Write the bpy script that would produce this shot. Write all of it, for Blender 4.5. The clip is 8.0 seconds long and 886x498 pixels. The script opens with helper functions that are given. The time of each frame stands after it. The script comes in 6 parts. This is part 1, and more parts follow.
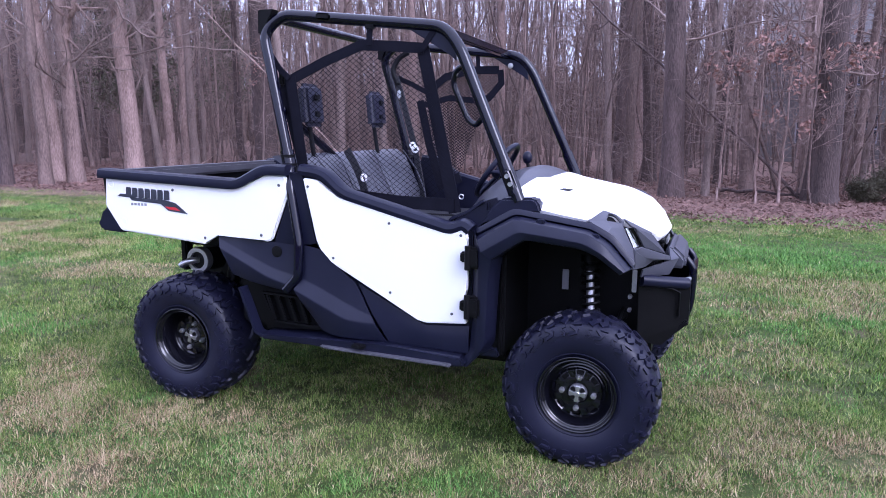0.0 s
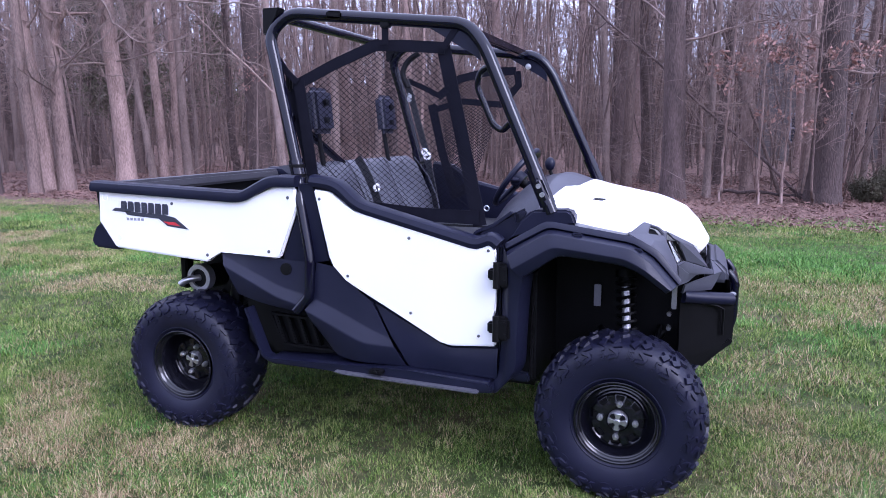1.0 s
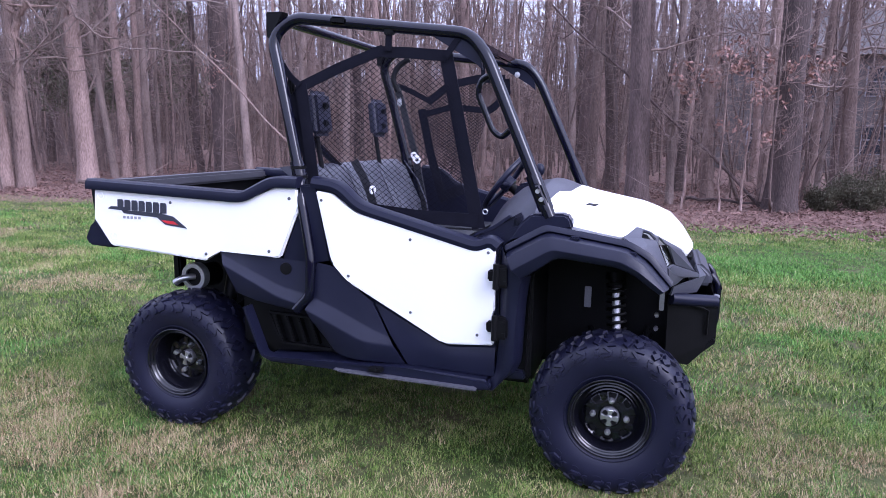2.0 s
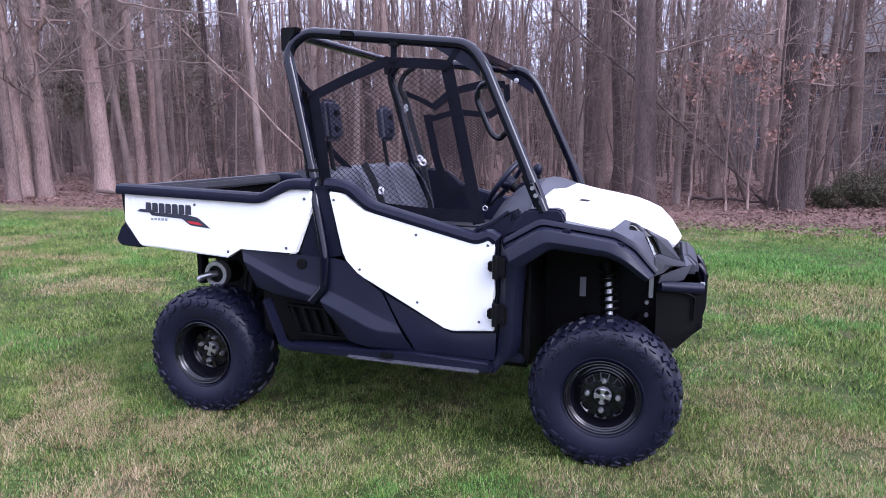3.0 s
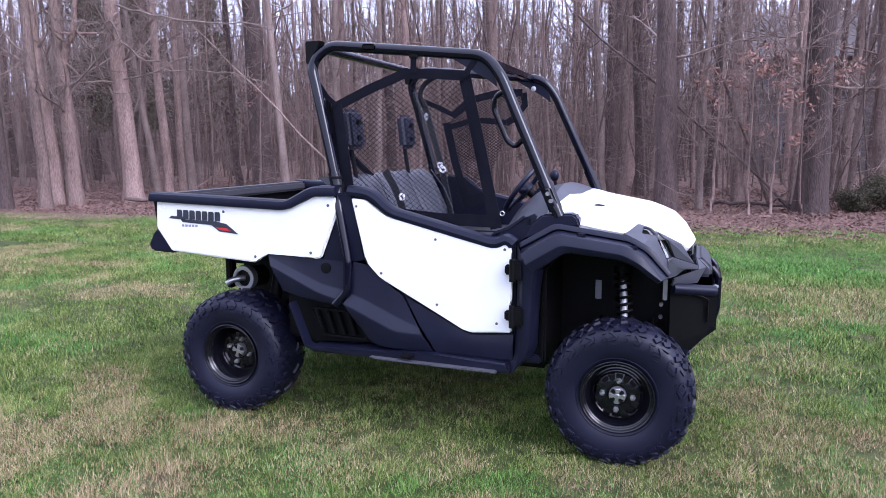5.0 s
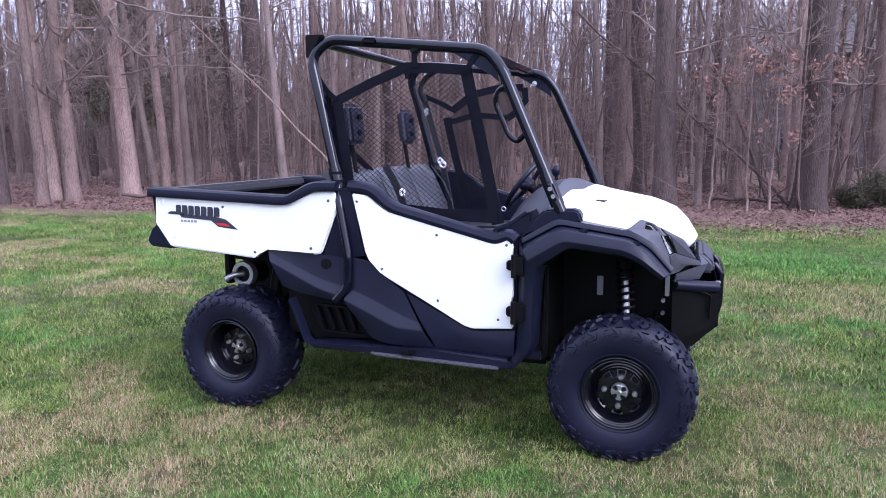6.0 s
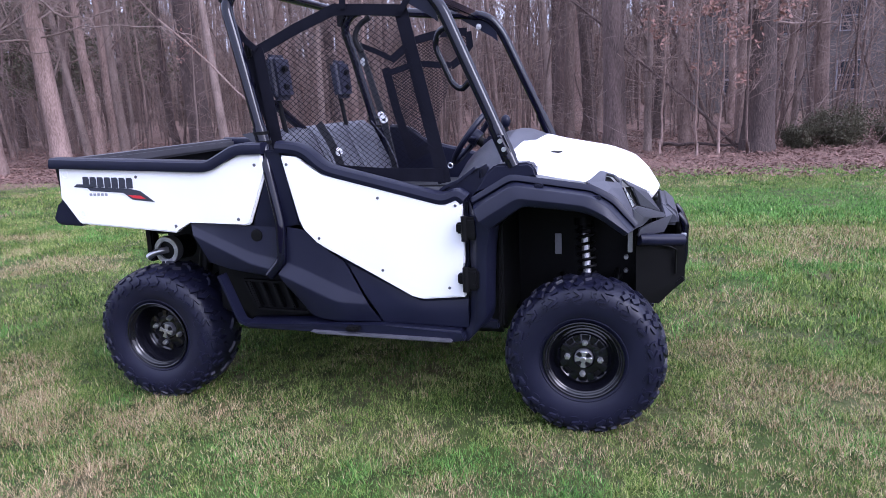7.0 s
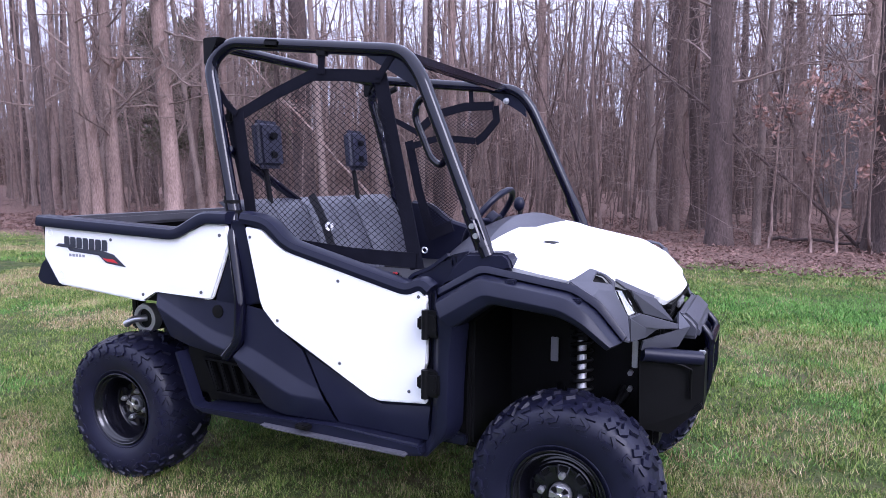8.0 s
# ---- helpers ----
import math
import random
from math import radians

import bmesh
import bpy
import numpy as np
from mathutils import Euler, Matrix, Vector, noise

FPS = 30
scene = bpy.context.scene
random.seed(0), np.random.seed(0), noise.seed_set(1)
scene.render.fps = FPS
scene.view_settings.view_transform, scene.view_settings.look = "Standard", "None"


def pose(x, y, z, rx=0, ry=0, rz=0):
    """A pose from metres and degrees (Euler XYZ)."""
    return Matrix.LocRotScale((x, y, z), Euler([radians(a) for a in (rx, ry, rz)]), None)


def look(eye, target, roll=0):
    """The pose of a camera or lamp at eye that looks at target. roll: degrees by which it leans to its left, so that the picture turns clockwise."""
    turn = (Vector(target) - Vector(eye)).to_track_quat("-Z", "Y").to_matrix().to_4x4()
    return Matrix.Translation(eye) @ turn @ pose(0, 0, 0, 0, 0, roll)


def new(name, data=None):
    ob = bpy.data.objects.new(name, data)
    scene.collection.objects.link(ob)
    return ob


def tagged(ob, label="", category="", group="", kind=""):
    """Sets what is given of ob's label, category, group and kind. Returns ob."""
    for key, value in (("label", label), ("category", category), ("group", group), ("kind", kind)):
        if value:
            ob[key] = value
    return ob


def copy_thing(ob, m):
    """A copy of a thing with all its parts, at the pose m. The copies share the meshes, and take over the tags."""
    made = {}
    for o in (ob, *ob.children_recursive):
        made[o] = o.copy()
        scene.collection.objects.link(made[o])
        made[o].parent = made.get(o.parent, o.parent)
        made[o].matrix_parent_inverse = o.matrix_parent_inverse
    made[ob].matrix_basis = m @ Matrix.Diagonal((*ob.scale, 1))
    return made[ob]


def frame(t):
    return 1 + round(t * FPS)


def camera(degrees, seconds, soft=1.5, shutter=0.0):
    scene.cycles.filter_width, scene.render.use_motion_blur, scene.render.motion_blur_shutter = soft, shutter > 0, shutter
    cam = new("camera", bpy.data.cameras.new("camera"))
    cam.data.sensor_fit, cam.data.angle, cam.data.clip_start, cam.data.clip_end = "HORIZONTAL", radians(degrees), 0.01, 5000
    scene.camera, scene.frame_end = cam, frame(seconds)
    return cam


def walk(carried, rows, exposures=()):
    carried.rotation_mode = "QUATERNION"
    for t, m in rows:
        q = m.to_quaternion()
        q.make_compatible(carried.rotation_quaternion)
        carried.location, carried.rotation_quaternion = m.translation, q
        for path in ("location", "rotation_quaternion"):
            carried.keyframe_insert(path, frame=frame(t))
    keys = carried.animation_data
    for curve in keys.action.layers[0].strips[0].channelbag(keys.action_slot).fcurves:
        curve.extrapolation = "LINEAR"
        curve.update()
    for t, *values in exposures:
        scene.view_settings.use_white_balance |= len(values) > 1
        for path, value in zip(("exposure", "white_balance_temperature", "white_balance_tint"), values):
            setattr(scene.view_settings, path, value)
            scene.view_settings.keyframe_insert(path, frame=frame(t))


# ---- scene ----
cam = camera(63.8, 8.0, 0.5)
PATH = [
    (0, (2.468, -3.52, 1.389), (1.775, -1.673, 1.057), 0.6),
    (0.5, (2.327, -3.467, 1.398), (1.661, -1.61, 1.074), 1.8),
    (1, (2.264, -3.334, 1.402), (1.589, -1.48, 1.078), -0.0),
    (1.2, (2.245, -3.324, 1.412), (1.585, -1.461, 1.109), 0.7),
    (2.3, (2.128, -3.539, 1.409), (1.567, -1.645, 1.093), 1.0),
    (2.5, (2.151, -3.576, 1.409), (1.568, -1.683, 1.134), 0.7),
    (3, (2.251, -3.693, 1.401), (1.646, -1.81, 1.099), 0.2),
    (3.5, (2.293, -3.773, 1.42), (1.658, -1.906, 1.087), 0.2),
    (4, (2.282, -3.797, 1.411), (1.679, -1.917, 1.09), 0.1),
    (4.5, (2.284, -3.773, 1.404), (1.618, -1.911, 1.106), -0.3),
    (4.7, (2.301, -3.793, 1.407), (1.639, -1.928, 1.115), -0.4),
    (5.8, (2.299, -3.786, 1.411), (1.62, -1.925, 1.134), 0.2),
    (6, (2.279, -3.779, 1.404), (1.621, -1.914, 1.108), -0.2),
    (6.5, (2.205, -3.676, 1.404), (1.63, -1.791, 1.063), -0.4),
    (7, (2.222, -3.475, 1.383), (1.689, -1.593, 0.964), -2.4),
    (7.5, (2.472, -3.221, 1.38), (1.769, -1.374, 1.071), -1.6),
    (8, (2.598, -2.926, 1.373), (1.767, -1.118, 1.167), 0.5),
]
TONE = [(0.0, 2.06, 5170, 28.5), (2.5, 2.06, 5340, 26), (3.3, 2.06, 5460, 23.5), (6.9, 2.06, 5340, 24), (8.0, 2.06, 5420, 25.5)]
walk(cam, [(t, look(eye, target, roll)) for t, eye, target, roll in PATH], TONE)

# ---------------------------------------------------------------- light
world = bpy.data.worlds.new("overcast_sky")
scene.world = world
world.use_nodes = True
wn = world.node_tree.nodes
sky = wn.new("ShaderNodeTexSky")
sky.sky_type = "NISHITA"
sky.sun_disc = False
sky.sun_elevation = radians(36)
sky.sun_rotation = radians(115)
sky.air_density, sky.dust_density, sky.ozone_density = 0.4, 3.0, 0.3
wn["Background"].inputs["Strength"].default_value = 0.148
cloud = wn.new("ShaderNodeMix")
cloud.data_type = "RGBA"
cloud.inputs["Factor"].default_value = 0.85
# an overcast sky is brighter overhead than near the horizon
where, high, lift = wn.new("ShaderNodeTexCoord"), wn.new("ShaderNodeSeparateXYZ"), wn.new("ShaderNodeMapRange")
lift.inputs["To Min"].default_value, lift.inputs["To Max"].default_value = 0.70, 1.50
world.node_tree.links.new(where.outputs["Generated"], high.inputs[0])
world.node_tree.links.new(high.outputs["Z"], lift.inputs["Value"])
grade = wn.new("ShaderNodeVectorMath")
grade.operation = "SCALE"
grade.inputs[0].default_value = (3.1, 3.12, 3.35)
world.node_tree.links.new(lift.outputs[0], grade.inputs["Scale"])
world.node_tree.links.new(grade.outputs[0], cloud.inputs["B"])
world.node_tree.links.new(sky.outputs["Color"], cloud.inputs["A"])
world.node_tree.links.new(cloud.outputs["Result"], wn["Background"].inputs["Color"])
sun_data = bpy.data.lights.new("sun", "SUN")
sun_data.energy, sun_data.angle, sun_data.color = 0.52, radians(30), (1.0, 0.97, 0.95)
sun = new("sun", sun_data)
sun.matrix_world = look((37.5, -17.5, 31), (0, 0, 0))

# ---------------------------------------------------------------- materials


def mat(name, c1, c2, rough=0.5, big=6.0, fine=120.0, metal=0.0, bump=0.15, spec=0.5, stretch=(1, 1, 1), depth=0.002, sharp=0.17, vary=0.0):
    m = bpy.data.materials.new(name)
    m.use_nodes = True
    nt = m.node_tree
    n, l = nt.nodes, nt.links
    b = n["Principled BSDF"]
    co = n.new("ShaderNodeTexCoord")
    mp = n.new("ShaderNodeMapping")
    mp.inputs["Scale"].default_value = stretch
    l.new(co.outputs["Object"], mp.inputs["Vector"])
    na, nb = n.new("ShaderNodeTexNoise"), n.new("ShaderNodeTexNoise")
    na.inputs["Scale"].default_value, na.inputs["Detail"].default_value = big, 5
    nb.inputs["Scale"].default_value, nb.inputs["Detail"].default_value = fine, 4
    l.new(mp.outputs[0], na.inputs["Vector"])
    l.new(mp.outputs[0], nb.inputs["Vector"])
    add = n.new("ShaderNodeMath")
    add.operation = "MULTIPLY_ADD"
    add.inputs[1].default_value, add.inputs[2].default_value = 0.5, 0.0
    l.new(na.outputs["Fac"], add.inputs[0])
    add2 = n.new("ShaderNodeMath")
    add2.operation = "MULTIPLY_ADD"
    add2.inputs[1].default_value = 0.5
    l.new(nb.outputs["Fac"], add2.inputs[0])
    l.new(add.outputs[0], add2.inputs[2])
    rp = n.new("ShaderNodeValToRGB")
    rp.color_ramp.elements[0].position, rp.color_ramp.elements[1].position = 0.5 - sharp, 0.5 + sharp
    rp.color_ramp.elements[0].color, rp.color_ramp.elements[1].color = (*c1, 1), (*c2, 1)
    l.new(add2.outputs[0], rp.inputs["Fac"])
    if vary:
        # no two of a kind are equally light
        info, rng_v, hsv = n.new("ShaderNodeObjectInfo"), n.new("ShaderNodeMapRange"), n.new("ShaderNodeHueSaturation")
        rng_v.inputs["To Min"].default_value, rng_v.inputs["To Max"].default_value = 1 - vary, 1 + vary
        l.new(info.outputs["Random"], rng_v.inputs["Value"])
        l.new(rng_v.outputs[0], hsv.inputs["Value"])
        l.new(rp.outputs["Color"], hsv.inputs["Color"])
        l.new(hsv.outputs["Color"], b.inputs["Base Color"])
    else:
        l.new(rp.outputs["Color"], b.inputs["Base Color"])
    mr = n.new("ShaderNodeMapRange")
    mr.inputs["To Min"].default_value, mr.inputs["To Max"].default_value = rough * 0.85, min(1, rough * 1.15)
    l.new(na.outputs["Fac"], mr.inputs["Value"])
    l.new(mr.outputs[0], b.inputs["Roughness"])
    b.inputs["Metallic"].default_value = metal
    b.inputs["Specular IOR Level"].default_value = spec
    if bump:
        bp = n.new("ShaderNodeBump")
        bp.inputs["Strength"].default_value, bp.inputs["Distance"].default_value = bump, depth
        l.new(nb.outputs["Fac"], bp.inputs["Height"])
        l.new(bp.outputs[0], b.inputs["Normal"])
    return m


M_WHITE = mat("white_panel", (0.80, 0.80, 0.80), (0.86, 0.86, 0.86), 0.38, 2, 300, bump=0.02)
M_PLASTIC = mat("black_moulded_plastic", (0.0055, 0.0062, 0.0160), (0.0100, 0.0110, 0.025), 0.36, 5, 900, bump=0.25, depth=0.0006, spec=0.25)
M_TRIM = mat("dark_trim_plastic", (0.0055, 0.0062, 0.0165), (0.0100, 0.0110, 0.026), 0.36, 4, 800, bump=0.2, depth=0.0006, spec=0.21)
M_POD = mat("grey_nose_plastic", (0.050, 0.051, 0.066), (0.070, 0.071, 0.088), 0.42, 4, 800, bump=0.2, depth=0.0006, spec=0.35)
M_TUBE = mat("gloss_black_tube", (0.002, 0.002, 0.007), (0.004, 0.004, 0.013), 0.07, 8, 300, bump=0.01, spec=0.42)
M_BLACK = mat("matt_black_steel", (0.0025, 0.0025, 0.003), (0.006, 0.006, 0.007), 0.5, 8, 200, bump=0.1, spec=0.12)
M_RUBBER = mat("tyre_rubber", (0.0045, 0.0048, 0.014), (0.010, 0.0104, 0.027), 0.44, 7, 260, bump=0.25, depth=0.001, spec=0.3)
M_RIM = mat("black_steel_rim", (0.003, 0.003, 0.005), (0.006, 0.006, 0.010), 0.15, 9, 300, bump=0.04, spec=0.5)
M_STEEL = mat("bare_steel", (0.45, 0.45, 0.47), (0.62, 0.62, 0.65), 0.3, 30, 300, metal=0.9, bump=0.05)
# near-white and mostly diffuse: mirrored sky is put into the colour
M_WHITENED = mat("whitened_metal", (0.85, 0.85, 0.86), (0.93, 0.93, 0.95), 0.4, 40, 300, metal=0.3, bump=0.1)
M_CAP = mat("pale_cast_cap", (0.13, 0.13, 0.14), (0.20, 0.20, 0.215), 0.38, 40, 300, metal=0.35, bump=0.1)
M_ALU = mat("cast_aluminium", (0.38, 0.38, 0.40), (0.55, 0.55, 0.57), 0.45, 30, 300, metal=0.8, bump=0.2)
M_WEB = mat("black_webbing", (0.004, 0.004, 0.008), (0.010, 0.010, 0.017), 0.85, 20, 900, bump=0.3, depth=0.001, spec=0.1)
M_REST = mat("grey_headrest_plastic", (0.011, 0.0115, 0.025), (0.019, 0.0195, 0.038), 0.42, 6, 500, bump=0.2, depth=0.0006, spec=0.4)
M_BELT = mat("grey_seat_belt", (0.012, 0.012, 0.016), (0.022, 0.022, 0.028), 0.7, 20, 900, bump=0.3, depth=0.001)
M_SEAT = mat("grey_vinyl", (0.036, 0.037, 0.050), (0.080, 0.082, 0.102), 0.45, 8, 400, bump=0.3, depth=0.001)
M_RED = mat("red_decal", (0.45, 0.02, 0.03), (0.55, 0.03, 0.04), 0.35, 10, 200, bump=0)
M_DECAL = mat("navy_decal", (0.02, 0.022, 0.035), (0.035, 0.038, 0.055), 0.4, 10, 200, bump=0)
M_GREY = mat("grey_decal", (0.22, 0.22, 0.26), (0.30, 0.30, 0.34), 0.5, 10, 200, bump=0)
M_BED = mat("worn_bed_liner", (0.034, 0.033, 0.041), (0.058, 0.057, 0.066), 0.5, 5, 300, bump=0.2)
M_BARK = mat("grey_bark", (0.088, 0.056, 0.047), (0.300, 0.214, 0.188), 0.9, 1.6, 16, bump=0.9, stretch=(3, 3, 0.7), depth=0.03, vary=0.48)
M_BARK_DARK = mat("dark_pine_bark", (0.034, 0.021, 0.020), (0.150, 0.106, 0.098), 0.92, 2.0, 18, bump=1.0, stretch=(3, 3, 0.6), depth=0.04, vary=0.3)
M_BARK_PALE = mat("pale_bark", (0.105, 0.074, 0.064), (0.290, 0.220, 0.196), 0.88, 1.8, 20, bump=0.7, stretch=(3, 3, 0.8), depth=0.02, vary=0.18)
M_TWIG = mat("bare_twigs", (0.105, 0.068, 0.058), (0.31, 0.228, 0.200), 0.9, 0.9, 9, bump=0)
M_BRUSH = mat("brown_brush", (0.053, 0.033, 0.027), (0.25, 0.172, 0.142), 0.95, 0.35, 5, bump=0)
M_LEAF = mat("fallen_leaves", (0.075, 0.040, 0.032), (0.27, 0.165, 0.138), 0.85, 1.6, 30, bump=0, sharp=0.12)
M_OAK = mat("dry_oak_leaves", (0.15, 0.070, 0.055), (0.38, 0.225, 0.185), 0.8, 1.5, 12, bump=0)
M_EVER = mat("evergreen_leaves", (0.040, 0.037, 0.020), (0.095, 0.088, 0.050), 0.7, 2, 15, bump=0)
M_EDGE = mat("dull_grey", (0.05, 0.05, 0.06), (0.085, 0.085, 0.10), 0.4, 10, 200, bump=0.1)
M_CUSHION = mat("dark_vinyl", (0.012, 0.012, 0.015), (0.02, 0.02, 0.024), 0.5, 8, 400, bump=0.2, depth=0.001, spec=0.3)
M_CLOVER = mat("clover", (0.045, 0.10, 0.018), (0.13, 0.22, 0.05), 0.6, 3, 90, bump=0, spec=0.2, sharp=0.1)
M_FAR = mat("far_woods", (0.05, 0.034, 0.028), (0.17, 0.122, 0.105), 1.0, 0.5, 3.5, bump=0, spec=0.0, stretch=(1.6, 1.6, 0.55), sharp=0.12)
M_SIDING = mat("grey_siding", (0.075, 0.066, 0.066), (0.115, 0.104, 0.104), 0.7, 1.0, 6, bump=0.3, stretch=(0.1, 0.1, 6.5), depth=0.02)
M_ROOF = mat("dark_shingles", (0.06, 0.055, 0.055), (0.11, 0.10, 0.10), 0.9, 2, 10, bump=0.4)


def blade_material(name, stops, patch):
    """Blades that differ one by one, and by patches."""
    m = bpy.data.materials.new(name)
    m.use_nodes = True
    n, l = m.node_tree.nodes, m.node_tree.links
    b = n["Principled BSDF"]
    geo, co, tx, ad = n.new("ShaderNodeNewGeometry"), n.new("ShaderNodeTexCoord"), n.new("ShaderNodeTexNoise"), n.new("ShaderNodeMath")
    tx.inputs["Scale"].default_value, tx.inputs["Detail"].default_value = 2.2, 6
    l.new(co.outputs["Object"], tx.inputs["Vector"])
    mr = n.new("ShaderNodeMapRange")
    mr.inputs["From Min"].default_value, mr.inputs["From Max"].default_value = 0.3, 0.7
    mr.inputs["To Min"].default_value, mr.inputs["To Max"].default_value = -patch, patch
    l.new(tx.outputs["Fac"], mr.inputs["Value"])
    l.new(geo.outputs["Random Per Island"], ad.inputs[0])
    l.new(mr.outputs[0], ad.inputs[1])
    rp = n.new("ShaderNodeValToRGB")
    el = rp.color_ramp.elements
    while len(el) < len(stops):
        el.new(0.5)
    for e, (p, c) in zip(el, stops):
        e.position, e.color = p, (*c, 1)
    l.new(ad.outputs[0], rp.inputs["Fac"])
    l.new(rp.outputs["Color"], b.inputs["Base Color"])
    b.inputs["Roughness"].default_value = 0.6
    b.inputs["Specular IOR Level"].default_value = 0.25
    return m


M_GRASS = blade_material("green_grass", [(0.0, (0.019, 0.042, 0.006)), (0.32, (0.067, 0.132, 0.017)), (0.70, (0.168, 0.250, 0.042)), (1.0, (0.34, 0.36, 0.13))], 0.26)
M_LUSH = blade_material("lush_grass", [(0.0, (0.026, 0.080, 0.012)), (0.4, (0.092, 0.225, 0.038)), (1.0, (0.19, 0.36, 0.080))], 0.2)
M_STRAW = blade_material("dry_grass", [(0.0, (0.13, 0.080, 0.040)), (0.4, (0.33, 0.240, 0.130)), (1.0, (0.58, 0.46, 0.29))], 0.15)


def glass(name, colour, rough):
    m = bpy.data.materials.new(name)
    m.use_nodes = True
    b = m.node_tree.nodes["Principled BSDF"]
    b.inputs["Base Color"].default_value = (*colour, 1)
    b.inputs["Roughness"].default_value = rough
    b.inputs["Transmission Weight"].default_value = 1.0
    b.inputs["IOR"].default_value = 1.45
    return m


M_LENS = glass("clear_lens", (0.92, 0.94, 0.97), 0.06)
M_PANE = mat("window_pane", (0.02, 0.022, 0.03), (0.04, 0.045, 0.06), 0.1, 1, 5, bump=0)


def ground_material():
    m = bpy.data.materials.new("lawn_and_leaf_litter")
    m.use_nodes = True
    nt = m.node_tree
    n, l = nt.nodes, nt.links
    b = n["Principled BSDF"]
    co = n.new("ShaderNodeTexCoord")

    def tex(scale, detail=5):
        t = n.new("ShaderNodeTexNoise")
        t.inputs["Scale"].default_value, t.inputs["Detail"].default_value = scale, detail
        l.new(co.outputs["Object"], t.inputs["Vector"])
        return t.outputs["Fac"]

    def ramp(src, p0, c0, p1, c1):
        r = n.new("ShaderNodeValToRGB")
        r.color_ramp.elements[0].position, r.color_ramp.elements[1].position = p0, p1
        r.color_ramp.elements[0].color, r.color_ramp.elements[1].color = (*c0, 1), (*c1, 1)
        l.new(src, r.inputs["Fac"])
        return r.outputs["Color"]

    def blend(fac, a, c):
        x = n.new("ShaderNodeMix")
        x.data_type = "RGBA"
        l.new(fac, x.inputs["Factor"])
        l.new(a, x.inputs["A"])
        l.new(c, x.inputs["B"])
        return x.outputs["Result"]

    green = ramp(tex(9), 0.3, (0.020, 0.034, 0.007), 0.7, (0.070, 0.096, 0.022))
    straw = ramp(tex(30), 0.3, (0.07, 0.052, 0.032), 0.7, (0.19, 0.15, 0.09))
    lawn = blend(ramp(tex(1.3), 0.48, (0, 0, 0), 0.70, (0.75, 0.75, 0.75)), green, straw)
    litter = ramp(tex(14, 8), 0.3, (0.07, 0.040, 0.032), 0.7, (0.23, 0.145, 0.12))
    sep = n.new("ShaderNodeSeparateXYZ")
    l.new(co.outputs["Object"], sep.inputs[0])
    lean = n.new("ShaderNodeMath")
    lean.operation = "MULTIPLY_ADD"
    lean.inputs[1].default_value = -0.12
    l.new(sep.outputs["X"], lean.inputs[0])
    l.new(sep.outputs["Y"], lean.inputs[2])
    wav = n.new("ShaderNodeMath")
    wav.operation = "MULTIPLY_ADD"
    wav.inputs[1].default_value = 3.0
    l.new(tex(0.8), wav.inputs[0])
    l.new(lean.outputs[0], wav.inputs[2])
    edge = n.new("ShaderNodeMapRange")
    edge.inputs["From Min"].default_value, edge.inputs["From Max"].default_value = 9.3, 10.3
    l.new(wav.outputs[0], edge.inputs["Value"])
    l.new(blend(edge.outputs[0], lawn, litter), b.inputs["Base Color"])
    b.inputs["Roughness"].default_value = 0.9
    b.inputs["Specular IOR Level"].default_value = 0.2
    bp = n.new("ShaderNodeBump")
    bp.inputs["Strength"].default_value, bp.inputs["Distance"].default_value = 0.9, 0.03
    l.new(tex(45, 6), bp.inputs["Height"])
    l.new(bp.outputs[0], b.inputs["Normal"])
    return m


M_GROUND = ground_material()

# ---------------------------------------------------------------- mesh helpers


def finish(me, material, angle=32):
    me.materials.append(material)
    me.polygons.foreach_set("use_smooth", [True] * len(me.polygons))
    me.set_sharp_from_angle(angle=radians(angle))
    return me


def as_mesh(name, bm, material, angle=32):
    bmesh.ops.recalc_face_normals(bm, faces=bm.faces[:])
    me = bpy.data.meshes.new(name)
    bm.to_mesh(me)
    bm.free()
    return finish(me, material, angle)


def part(name, bm, material, parent, label="", angle=32):
    ob = new(name, as_mesh(name, bm, material, angle))
    ob.parent = parent
    return tagged(ob, label)


def flip(bm):
    """Mirror to the other side of the vehicle."""
    for v in bm.verts:
        v.co.y = -v.co.y
    return bm


def tri_mesh(name, verts, tris, material, smooth=False):
    """A mesh from arrays of corners and triangles."""
    verts, tris = np.asarray(verts, np.float32), np.asarray(tris, np.int32)
    me = bpy.data.meshes.new(name)
    me.vertices.add(len(verts))
    me.vertices.foreach_set("co", verts.ravel())
    me.loops.add(tris.size)
    me.loops.foreach_set("vertex_index", tris.ravel())
    me.polygons.add(len(tris))
    me.polygons.foreach_set("loop_start", np.arange(0, tris.size, 3, dtype=np.int32))
    me.polygons.foreach_set("use_smooth", np.full(len(tris), smooth))
    me.update(calc_edges=True)
    me.materials.append(material)
    return me


def prism(outline, y0, y1, bevel=0.006, bm=None, seg=2):
    """A plate cut to an outline in x and z, between two y."""
    bm = bm or bmesh.new()
    a = [bm.verts.new((x, y0, z)) for x, z in outline]
    b = [bm.verts.new((x, y1, z)) for x, z in outline]
    k = len(outline)
    faces = [bm.faces.new(a), bm.faces.new(b[::-1])]
    faces += [bm.faces.new((a[i], b[i], b[(i + 1) % k], a[(i + 1) % k])) for i in range(k)]
    if bevel:
        edges = list({e for f in faces for e in f.edges})
        bmesh.ops.bevel(bm, geom=edges, offset=bevel, segments=seg, affect="EDGES", clamp_overlap=True)
    return bm


